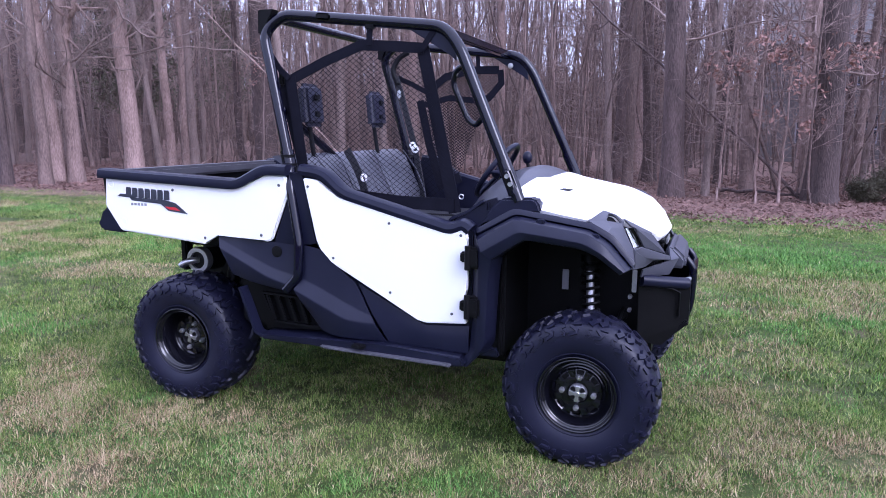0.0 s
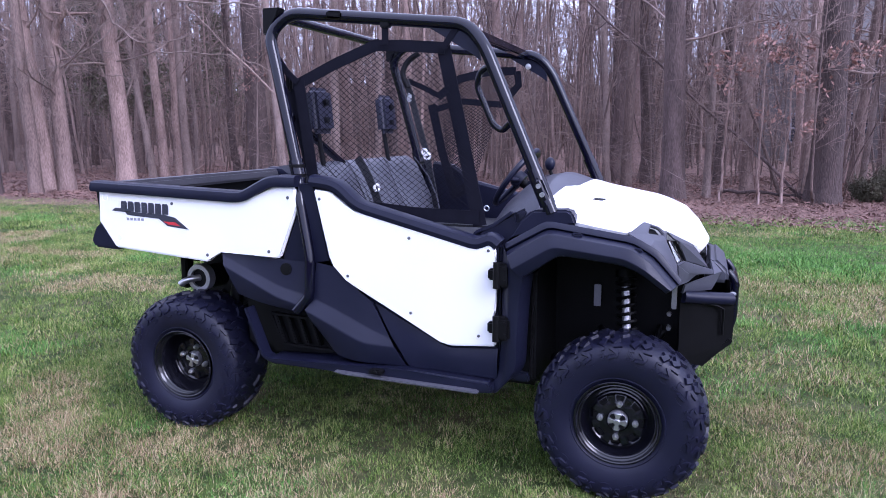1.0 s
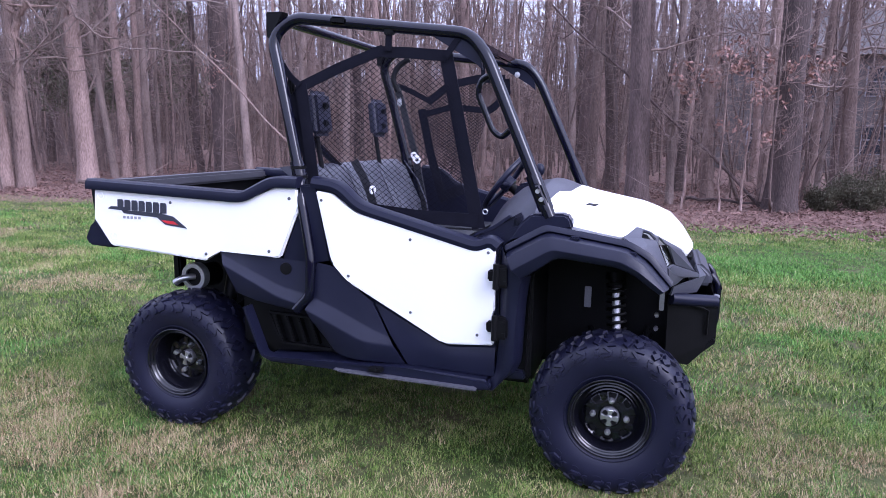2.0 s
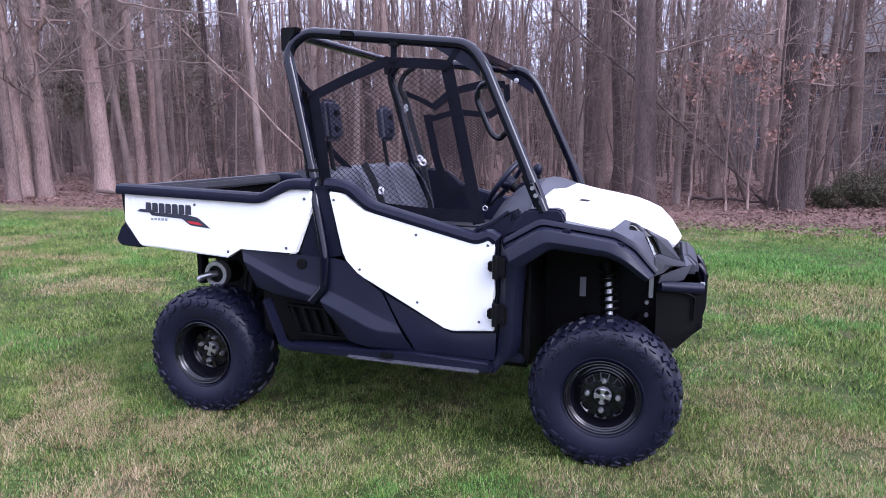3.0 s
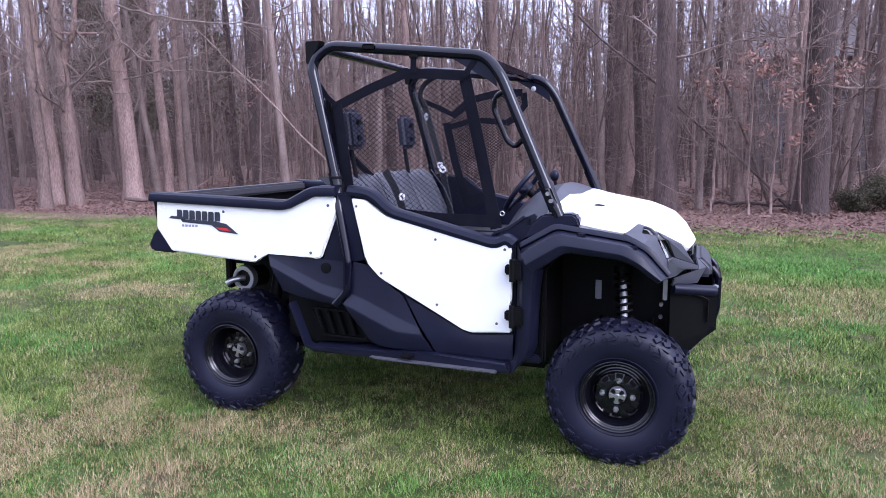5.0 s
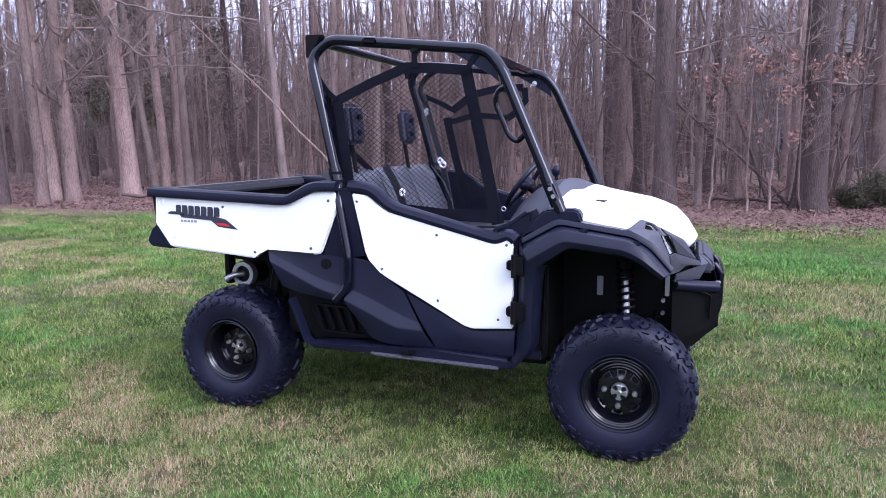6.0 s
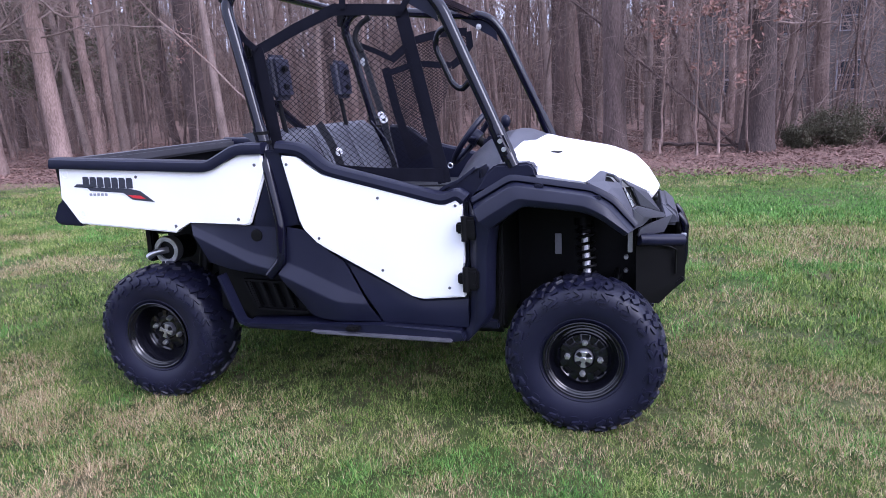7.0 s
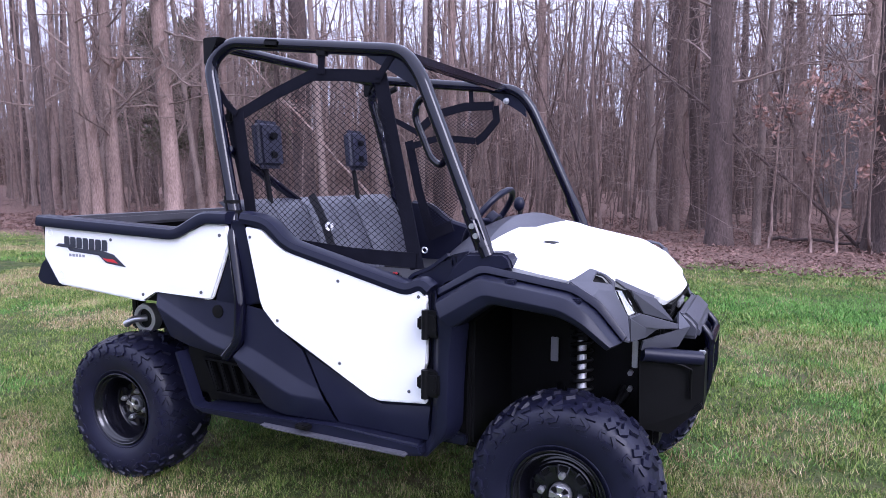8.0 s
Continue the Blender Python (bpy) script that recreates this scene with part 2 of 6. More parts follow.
def box(lo, hi, bevel=0.005, bm=None, turn=None, seg=2):
    bm = bm or bmesh.new()
    made = bmesh.ops.create_cube(bm, size=1.0)["verts"]
    mid, size = (Vector(lo) + Vector(hi)) / 2, Vector(hi) - Vector(lo)
    m = Matrix.Translation(mid) @ (turn or Matrix.Identity(4)) @ Matrix.Diagonal((*size, 1))
    bmesh.ops.transform(bm, matrix=m, verts=made)
    if bevel:
        bmesh.ops.bevel(bm, geom=list({e for v in made for e in v.link_edges}), offset=bevel, segments=seg, affect="EDGES", clamp_overlap=True)
    return bm


def rounded(points, radius, steps=5):
    """A line with its corners rounded off."""
    p = [Vector(q) for q in points]
    out = [p[0]]
    for a, b, c in zip(p, p[1:], p[2:]):
        r = min(radius, (a - b).length * 0.48, (c - b).length * 0.48)
        s, e = b + (a - b).normalized() * r, b + (c - b).normalized() * r
        for i in range(steps + 1):
            t = i / steps
            out.append(s * (1 - t) ** 2 + b * 2 * t * (1 - t) + e * t * t)
    return out + [p[-1]]


def sweep(points, section, bm=None, close=False):
    """A closed section (pairs: across, up) carried along a line."""
    bm = bm or bmesh.new()
    p = [Vector(q) for q in points]
    rings, side = [], None
    for i, q in enumerate(p):
        a, c = p[max(i - 1, 0)], p[min(i + 1, len(p) - 1)]
        if close:
            a, c = p[i - 1], p[(i + 1) % len(p)]
        way = (c - a).normalized()
        if side is None:
            side = way.cross(Vector((0, 0, 1)))
            side = side.normalized() if side.length > 0.05 else Vector((0, 1, 0))
        side = (side - way * side.dot(way)).normalized()
        up = side.cross(way)
        rings.append([bm.verts.new(q + side * u + up * v) for u, v in section])
    k = len(section)
    pairs = list(zip(rings, rings[1:])) + ([(rings[-1], rings[0])] if close else [])
    for r, s in pairs:
        for i in range(k):
            bm.faces.new((r[i], r[(i + 1) % k], s[(i + 1) % k], s[i]))
    if not close:
        bm.faces.new(rings[0][::-1])
        bm.faces.new(rings[-1])
    return bm


def disc(r, k=12):
    return [(r * math.cos(2 * math.pi * i / k), r * math.sin(2 * math.pi * i / k)) for i in range(k)]


def tube(points, r, bend=0.06, bm=None, k=14):
    return sweep(rounded(points, bend) if bend else points, disc(r, k), bm)


def strap(points, width, thick=0.004, bm=None, across=(0, 1, 0)):
    """A flat band along a line, its width square to 'across'."""
    bm = bm or bmesh.new()
    p, n = [Vector(q) for q in points], Vector(across)
    rings = []
    for i, q in enumerate(p):
        way = (p[min(i + 1, len(p) - 1)] - p[max(i - 1, 0)]).normalized()
        w = n.cross(way).normalized() * width / 2
        h = way.cross(w).normalized() * thick / 2
        rings.append([bm.verts.new(q + w + h), bm.verts.new(q - w + h), bm.verts.new(q - w - h), bm.verts.new(q + w - h)])
    for r, s in zip(rings, rings[1:]):
        for i in range(4):
            bm.faces.new((r[i], r[(i + 1) % 4], s[(i + 1) % 4], s[i]))
    bm.faces.new(rings[0][::-1])
    bm.faces.new(rings[-1])
    return bm


def rod(a, b, r, bm=None, k=14):
    bm = bm or bmesh.new()
    return sweep([a, b], disc(r, k), bm)


def revolve(profile, k=48, bm=None, closed=False):
    """Turn a profile of (radius, y) about the y axis."""
    bm = bm or bmesh.new()
    rings = []
    for i in range(k):
        t = 2 * math.pi * i / k
        rings.append([bm.verts.new((r * math.cos(t), y, r * math.sin(t))) for r, y in profile])
    m = len(profile)
    for i in range(k):
        a, b = rings[i], rings[(i + 1) % k]
        for j in range(m if closed else m - 1):
            bm.faces.new((a[j], a[(j + 1) % m], b[(j + 1) % m], b[j]))
    return bm


def loft(rows, thick=0.012, bm=None):
    """A moulded shell through rows of points, with thickness towards the vehicle's middle."""
    bm = bm or bmesh.new()
    grid = [[bm.verts.new(p) for p in row] for row in rows]
    back = [[bm.verts.new((p[0], p[1] + (thick if p[1] < 0 else -thick), p[2] - thick * 0.4)) for p in row] for row in rows]
    h, w = len(rows), len(rows[0])
    for i in range(h - 1):
        for j in range(w - 1):
            bm.faces.new((grid[i][j], grid[i][j + 1], grid[i + 1][j + 1], grid[i + 1][j]))
            bm.faces.new((back[i][j], back[i + 1][j], back[i + 1][j + 1], back[i][j + 1]))
    rim = [(0, j) for j in range(w)] + [(i, w - 1) for i in range(1, h)] + [(h - 1, j) for j in range(w - 2, -1, -1)] + [(i, 0) for i in range(h - 2, 0, -1)]
    for (a, b), (c, d) in zip(rim, rim[1:] + rim[:1]):
        bm.faces.new((grid[a][b], back[a][b], back[c][d], grid[c][d]))
    return bm


def creased(rows, across=0.010, along=0.02):
    """Rows with each inner corner, both ways, replaced by a short soft bend."""

    def soften(line, size):
        p = [Vector(q) for q in line]
        out = [p[0]]
        for a, b, c in zip(p, p[1:], p[2:]):
            u, w = a - b, c - b
            i = b + u * min(0.4, size / max(u.length, 1e-6))
            o = b + w * min(0.4, size / max(w.length, 1e-6))
            out += [i, (i + o) * 0.25 + b * 0.5, o]
        return out + [p[-1]]

    wide = [soften(r, along) for r in rows]
    tall = [soften(c, across) for c in zip(*wide)]
    return [[tuple(c[i]) for c in tall] for i in range(len(tall[0]))]


def shell(name, faces, material, parent, label="", thick=0.014, mirror=False):
    """A faceted moulding from polygons that share corners, with thickness."""
    bm = bmesh.new()
    made = {}
    for f in faces:
        for p in f:
            if p not in made:
                made[p] = bm.verts.new(p)
        bm.faces.new([made[p] for p in f])
    bmesh.ops.recalc_face_normals(bm, faces=bm.faces[:])
    bmesh.ops.solidify(bm, geom=bm.faces[:], thickness=thick)
    if thick > 0.009:
        bmesh.ops.bevel(bm, geom=bm.edges[:], offset=0.0028, segments=2, affect="EDGES", clamp_overlap=True)
    if mirror:
        flip(bm)
    return part(name, bm, material, parent, label, 24)


def with_y(y, pts):
    return [(x, y, z) for x, z in pts]

# ---------------------------------------------------------------- ground
bm = bmesh.new()
bmesh.ops.create_grid(bm, x_segments=120, y_segments=120, size=1.0)
for v in bm.verts:
    u, w = v.co.x, v.co.y
    v.co.x = 4 + 30 * u + 1500 * u ** 7
    v.co.y = 8 + 30 * w + 1500 * w ** 7
    near = max(0.0, 1 - math.hypot(v.co.x - 1, v.co.y) / 60)
    v.co.z = (0.03 * noise.noise((v.co.x * 0.35, v.co.y * 0.35, 0)) - 0.004) * (1 if math.hypot(v.co.x - 1, v.co.y) > 3 else 0.15) * near
ground = new("ground", as_mesh("ground", bm, M_GROUND))
tagged(ground, "mown lawn with straw-coloured patches meeting brown leaf litter", "lawn", kind="structure")

# ---------------------------------------------------------------- the utility vehicle
vehicle = new("utility_vehicle")
tagged(vehicle, "white and black side-by-side utility vehicle with roll cage on grass", "utility vehicle")

AXLE = 2.01
HUB_Z = 0.32


def tyre_mesh(w):
    """A knobbly off-road tyre of half width w, its axle along y."""
    half = np.array([(0.318, 0.0), (0.3172, 0.30 * w), (0.3145, 0.55 * w), (0.3075, 0.76 * w), (0.294, 0.90 * w), (0.272, 0.985 * w), (0.238, 1.0 * w), (0.205, 0.955 * w), (0.168, 0.84 * w), (0.151, 0.70 * w)])
    run = np.concatenate([[0], np.cumsum(np.linalg.norm(np.diff(half, axis=0), axis=1))])
    prof = [tuple(p) for p in half[::-1]] + [(r, -y) for r, y in half[1:]]
    bm = revolve(prof, 64)
    # inner barrel closes the casing
    revolve([(0.151, 0.70 * w), (0.151, -0.70 * w)], 64, bm)
    slope = np.gradient(half, run, axis=0)
    k = run[4] / 0.108

    def on(u, v, lift, side):
        """A point u along the tread and v across it from its middle, lifted off the casing."""
        v2 = abs(v)
        r, y = np.interp(v2, run, half[:, 0]), np.interp(v2, run, half[:, 1])
        dr, dy = np.interp(v2, run, slope[:, 0]), np.interp(v2, run, slope[:, 1])
        q = math.hypot(dr, dy)
        r, y = r + lift * dy / q, y - lift * dr / q
        t = u / 0.318
        return bm.verts.new((r * math.cos(t), math.copysign(y, side * (v if v else 1)), r * math.sin(t)))

    def lug(path, at, side, wide, high):
        p = np.array(path, float) * (1, k)
        way = np.gradient(p, axis=0)
        way /= np.linalg.norm(way, axis=1)[:, None]
        off = np.stack([-way[:, 1], way[:, 0]], 1) * wide / 2
        p[:, 0] += at
        rows = []
        for q, o in zip(p, off):
            rows.append([on(*(q + o * e), lift, side) for e, lift in ((1.3, -0.003), (0.85, high), (-0.85, high), (-1.3, -0.003))])
        for x, z in zip(rows, rows[1:]):
            for i in range(3):
                bm.faces.new((x[i], x[i + 1], z[i + 1], z[i]))
        bm.faces.new(rows[0])
        bm.faces.new(rows[-1][::-1])

    count = 17
    step = 2 * math.pi * 0.318 / count
    for s in (1, -1):
        for i in range(count):
            at = step * (i + (0.5 if s < 0 else 0))
            # hooked tread bars, then the Z-shaped shoulder lugs and their smaller neighbours
            lug([(-0.026, 0.008), (-0.004, 0.030), (0.014, 0.034), (0.006, 0.066), (0.024, 0.086)], at, s, 0.026, 0.011)
            lug([(0.044, 0.040), (0.060, 0.060), (0.050, 0.074), (0.064, 0.096)], at, s, 0.024, 0.011)
            lug([(-0.026, 0.096), (0.012, 0.101), (0.018, 0.108), (-0.012, 0.126), (-0.008, 0.134), (0.026, 0.140), (0.030, 0.148)], at + 0.010, s, 0.0145, 0.0085)
            lug([(0.042, 0.110), (0.062, 0.114), (0.060, 0.124), (0.046, 0.136), (0.052, 0.143), (0.068, 0.145)], at + 0.010, s, 0.010, 0.0055)
            lug([(-0.022, 0.156), (-0.004, 0.162), (0.018, 0.160)], at + 0.010, s, 0.005, 0.0022)
    revolve([(0.173, 0.872 * w), (0.1745, 0.872 * w + 0.0022), (0.1775, 0.872 * w + 0.0022), (0.179, 0.872 * w)], 64, bm)
    revolve([(0.173, -0.872 * w), (0.1745, -0.872 * w - 0.0022), (0.1775, -0.872 * w - 0.0022), (0.179, -0.872 * w)], 64, bm)
    return as_mesh("tyre", bm, M_RUBBER, 34)


def rim_mesh(w, face):
    """A pressed-steel rim: outer lip at w, wheel disc at depth 'face' (outwards is -y)."""
    bm = revolve([(0.148, -0.76 * w), (0.157, -0.83 * w), (0.162, -0.86 * w), (0.1625, -0.885 * w), (0.159, -0.892 * w), (0.155, -0.87 * w), (0.151, -0.80 * w), (0.146, -0.765 * w), (0.143, -0.775 * w), (0.140, -0.76 * w), (0.136, -0.70 * w), (0.133, -0.60 * w),
                  (0.127, -face - 0.010), (0.121, -face - 0.002), (0.115, -face - 0.004), (0.112, -face - 0.014), (0.107, -face - 0.017), (0.102, -face - 0.012), (0.096, -face - 0.008), (0.064, -face - 0.022), (0.045, -face - 0.022), (0.040, -face - 0.012), (0.0, -face - 0.012)], 64)
    revolve([(0.121, -face - 0.001), (0.125, 0.6 * w), (0.148, 0.8 * w)], 48, bm)
    # pressed ribs between the cooling holes
    for i in range(8):
        t = 2 * math.pi * (i + 0.5) / 8
        turn = Matrix.Rotation(-t, 4, "Y")
        b2 = prism([(0.066, -0.011), (0.099, -0.016), (0.099, 0.016), (0.066, 0.011)], -face - 0.026, -face - 0.004, 0.004)
        bmesh.ops.transform(b2, matrix=turn, verts=b2.verts[:])
        tmp = bpy.data.meshes.new("tmp")
        b2.to_mesh(tmp)
        b2.free()
        bm.from_mesh(tmp)
        bpy.data.meshes.remove(tmp)
    return as_mesh("rim", bm, M_RIM, 30)


def hole_mesh(face):
    bm = prism([(0.072, -0.012), (0.094, -0.017), (0.094, 0.017), (0.072, 0.012)], -face - 0.0195, -face - 0.006, 0.003)
    return as_mesh("cooling_hole", bm, M_BLACK)


def cap_mesh(face):
    bm = revolve([(0.0, -face - 0.040), (0.029, -face - 0.040), (0.035, -face - 0.036), (0.038, -face - 0.030), (0.038, -face - 0.012)], 28)
    return as_mesh("hub_cap", bm, M_CAP)


def cross_mesh(face):
    """Four flaring arms and a boss, raised on the hub cap."""
    bm = revolve([(0.0, -face - 0.050), (0.009, -face - 0.050), (0.012, -face - 0.046), (0.012, -face - 0.038)], 20)
    for i in range(4):
        b2 = prism([(0.008, -0.005), (0.020, -0.006), (0.034, -0.011), (0.034, 0.011), (0.020, 0.006), (0.008, 0.005)], -face - 0.0465, -face - 0.034, 0.002, seg=1)
        bmesh.ops.transform(b2, matrix=Matrix.Rotation(i * math.pi / 2, 4, "Y"), verts=b2.verts[:])
        tmp = bpy.data.meshes.new("tmp")
        b2.to_mesh(tmp)
        b2.free()
        bm.from_mesh(tmp)
        bpy.data.meshes.remove(tmp)
    return as_mesh("cap_cross", bm, M_STEEL)


def recess_mesh(face):
    bm = prism([(0.016, -0.005), (0.033, -0.010), (0.036, 0.0), (0.033, 0.010), (0.016, 0.005)], -face - 0.0412, -face - 0.038, 0.0)
    return as_mesh("cap_recess", bm, M_BLACK)


def nut_mesh():
    bm = revolve([(0.0, -0.028), (0.007, -0.027), (0.010, -0.020), (0.0125, -0.017), (0.0125, 0.0)], 6)
    return as_mesh("lug_nut", bm, M_STEEL, 20)


NUT = nut_mesh()


def wheel(x, y, face, spin, meshes):
    """One wheel: drum with tyre, rim, cap and nuts."""
    bm = revolve([(0.0, -face + 0.01), (0.08, -face + 0.01), (0.10, 0.02), (0.10, 0.07), (0.0, 0.07)], 28)
    w = part("wheel", bm, M_BLACK, vehicle)
    w.location = (x, y, HUB_Z)
    w.rotation_euler = (0, radians(spin), 0 if y < 0 else math.pi)
    for name in ("tyre", "rim", "hub_cap", "cap_cross"):
        ob = new(name, meshes[name])
        ob.parent = w
    for i in range(8):
        ob = new("cooling_hole", meshes["hole"])
        ob.parent, ob.rotation_euler = w, (0, -2 * math.pi * i / 8, 0)
    for i in range(4):
        ob = new("cap_recess", meshes["recess"])
        ob.parent, ob.rotation_euler = w, (0, math.pi / 4 + i * math.pi / 2, 0)
    for i in range(4):
        t = 2 * math.pi * i / 4 + math.pi / 2
        ob = new("lug_nut", NUT)
        ob.parent, ob.location = w, (0.066 * math.cos(t), -face - 0.018, 0.066 * math.sin(t))
    return w


front = {"tyre": tyre_mesh(0.118), "rim": rim_mesh(0.118, 0.045), "hub_cap": cap_mesh(0.045), "cap_cross": cross_mesh(0.045), "recess": recess_mesh(0.045), "hole": hole_mesh(0.045)}
rear = {"tyre": tyre_mesh(0.140), "rim": rim_mesh(0.140, 0.012), "hub_cap": cap_mesh(0.012), "cap_cross": cross_mesh(0.012), "recess": recess_mesh(0.012), "hole": hole_mesh(0.012)}
for s in (-1, 1):
    wheel(AXLE, 0.625 * s, 0.045, 4, front)
    wheel(0.0, 0.595 * s, 0.012, 17, rear)

# cargo bed
BED_OUT = [(-0.39, 1.14), (0.43, 1.11), (0.57, 1.18), (0.665, 1.175), (0.68, 1.10), (0.585, 0.872), (0.55, 0.865), (0.28, 0.886), (0.21, 0.83), (-0.31, 0.868), (-0.40, 0.99)]
for s in (-1, 1):
    bm = prism(BED_OUT, -0.757, -0.735, 0.007, seg=3)
    side = part("bed_side_panel", bm if s < 0 else flip(bm), M_WHITE, vehicle, "white bed side panel with dark lettering shapes")
    bm = sweep(rounded(with_y(-0.73, [(-0.425, 1.152), (0.405, 1.124), (0.55, 1.198), (0.675, 1.198)]), 0.04), [(-0.042, -0.022), (0.042, -0.022), (0.046, -0.008), (0.040, 0.018), (0.028, 0.026), (-0.028, 0.026), (-0.040, 0.018), (-0.046, -0.008)])
    part("bed_rail", bm if s < 0 else flip(bm), M_TRIM, vehicle, "rounded dark plastic bed rail")
    bm = prism([(-0.43, 1.14), (0.42, 1.11), (0.57, 1.18), (0.64, 1.18), (0.64, 0.90), (-0.40, 0.88)], -0.735, -0.70, 0.003)
    part("bed_wall", bm if s < 0 else flip(bm), M_BLACK, vehicle)
    bm = prism([(-0.395, 0.995), (-0.425, 0.955), (-0.465, 0.895), (-0.445, 0.862), (-0.30, 0.855), (-0.315, 0.872)], -0.752, -0.56, 0.012)
    part("bed_corner_guard", bm if s < 0 else flip(bm), M_TRIM, vehicle)
    for x, z in ((0.632, 1.13), (0.03, 1.085), (0.21, 0.862), (0.53, 0.895)):
        bm = revolve([(0.0, -0.0035), (0.004, -0.0035), (0.0070, -0.002), (0.0075, 0.002)], 14)
        ob = part("bolt", bm, M_EDGE, side)
        ob.location, ob.rotation_euler = (x, 0.757 * s, z), (0, 0, 0 if s < 0 else math.pi)
    for x, z in ((-0.355, 1.10), (-0.285, 0.915)):
        bm = revolve([(0.0, 0.002), (0.013, 0.002), (0.015, -0.002), (0.018, -0.002), (0.019, 0.002)], 20)
        ob = part("tie_down_recess", bm, M_GREY if s > 0 else M_WHITE, side)
        ob.location, ob.rotation_euler = (x, 0.757 * s, z), (0, 0, 0 if s < 0 else math.pi)
    # plain decal shapes
    y0, y1 = (-0.7595, -0.756)
    decals = [("decal_stripe", [(-0.315, 1.042), (-0.295, 1.055), (-0.215, 1.053), (-0.207, 1.036)], M_DECAL),
              ("decal_stripe", [(-0.240, 1.040), (-0.02, 1.034), (0.045, 1.022), (0.115, 0.972), (0.0, 0.983), (-0.045, 1.014), (-0.225, 1.024)], M_DECAL),
              ("decal_flash", [(-0.020, 1.003), (0.045, 1.001), (0.072, 0.985), (0.006, 0.990)], M_RED)]
    for name, pts, m in decals:
        y2 = y0 - 0.0006 if m is M_RED else y0
        bm = prism(pts, y2, y1, 0)
        part(name, bm if s < 0 else flip(bm), m, side)
    for i in range(7):
        x, z = -0.243 + 0.0392 * i, 1.063 - 0.0012 * i
        bm = prism([(x - 0.018, z - 0.022), (x - 0.018 + 0.003, z + 0.026), (x + 0.012, z + 0.026), (x + 0.018, z + 0.016), (x + 0.016, z - 0.022)], y0 - 0.001, y1, 0.0015, seg=1)
        prism([(x - 0.007, z - 0.004), (x - 0.006, z + 0.008), (x + 0.005, z + 0.008), (x + 0.005, z - 0.004)], y0 - 0.002, y0 - 0.0005, 0, bm)
        part("decal_block", bm if s < 0 else flip(bm), M_DECAL, side)
    for i in range(5):
        x = -0.225 + 0.021 * i
        bm = prism([(x - 0.007, 1.000), (x - 0.007, 1.012), (x + 0.007, 1.012), (x + 0.007, 1.000)], y0 + 0.001, y1, 0)
        part("decal_bar", bm if s < 0 else flip(bm), M_GREY, side)

part("bed_floor", box((-0.41, -0.70, 0.885), (0.63, 0.70, 0.905), 0.004), M_BED, vehicle)
part("bed_front_wall", box((0.60, -0.70, 0.905), (0.64, 0.70, 1.21), 0.006), M_BLACK, vehicle)
tail = part("tailgate", box((-0.44, -0.70, 0.88), (-0.40, 0.70, 1.15), 0.008), M_BLACK, vehicle, "dark tailgate with worn grey top beam")
part("tailgate_beam", box((-0.43, -0.715, 1.108), (-0.345, 0.715, 1.168), 0.014), M_BED, tail)
for s in (-1, 1):
    part("tailgate_latch", box((0.47, 0.66 * s - 0.02, 1.15), (0.53, 0.66 * s + 0.02, 1.18), 0.006), M_BLACK, vehicle)
part("bed_frame", box((-0.38, -0.42, 0.80), (0.60, 0.42, 0.884), 0.01), M_BLACK, vehicle)

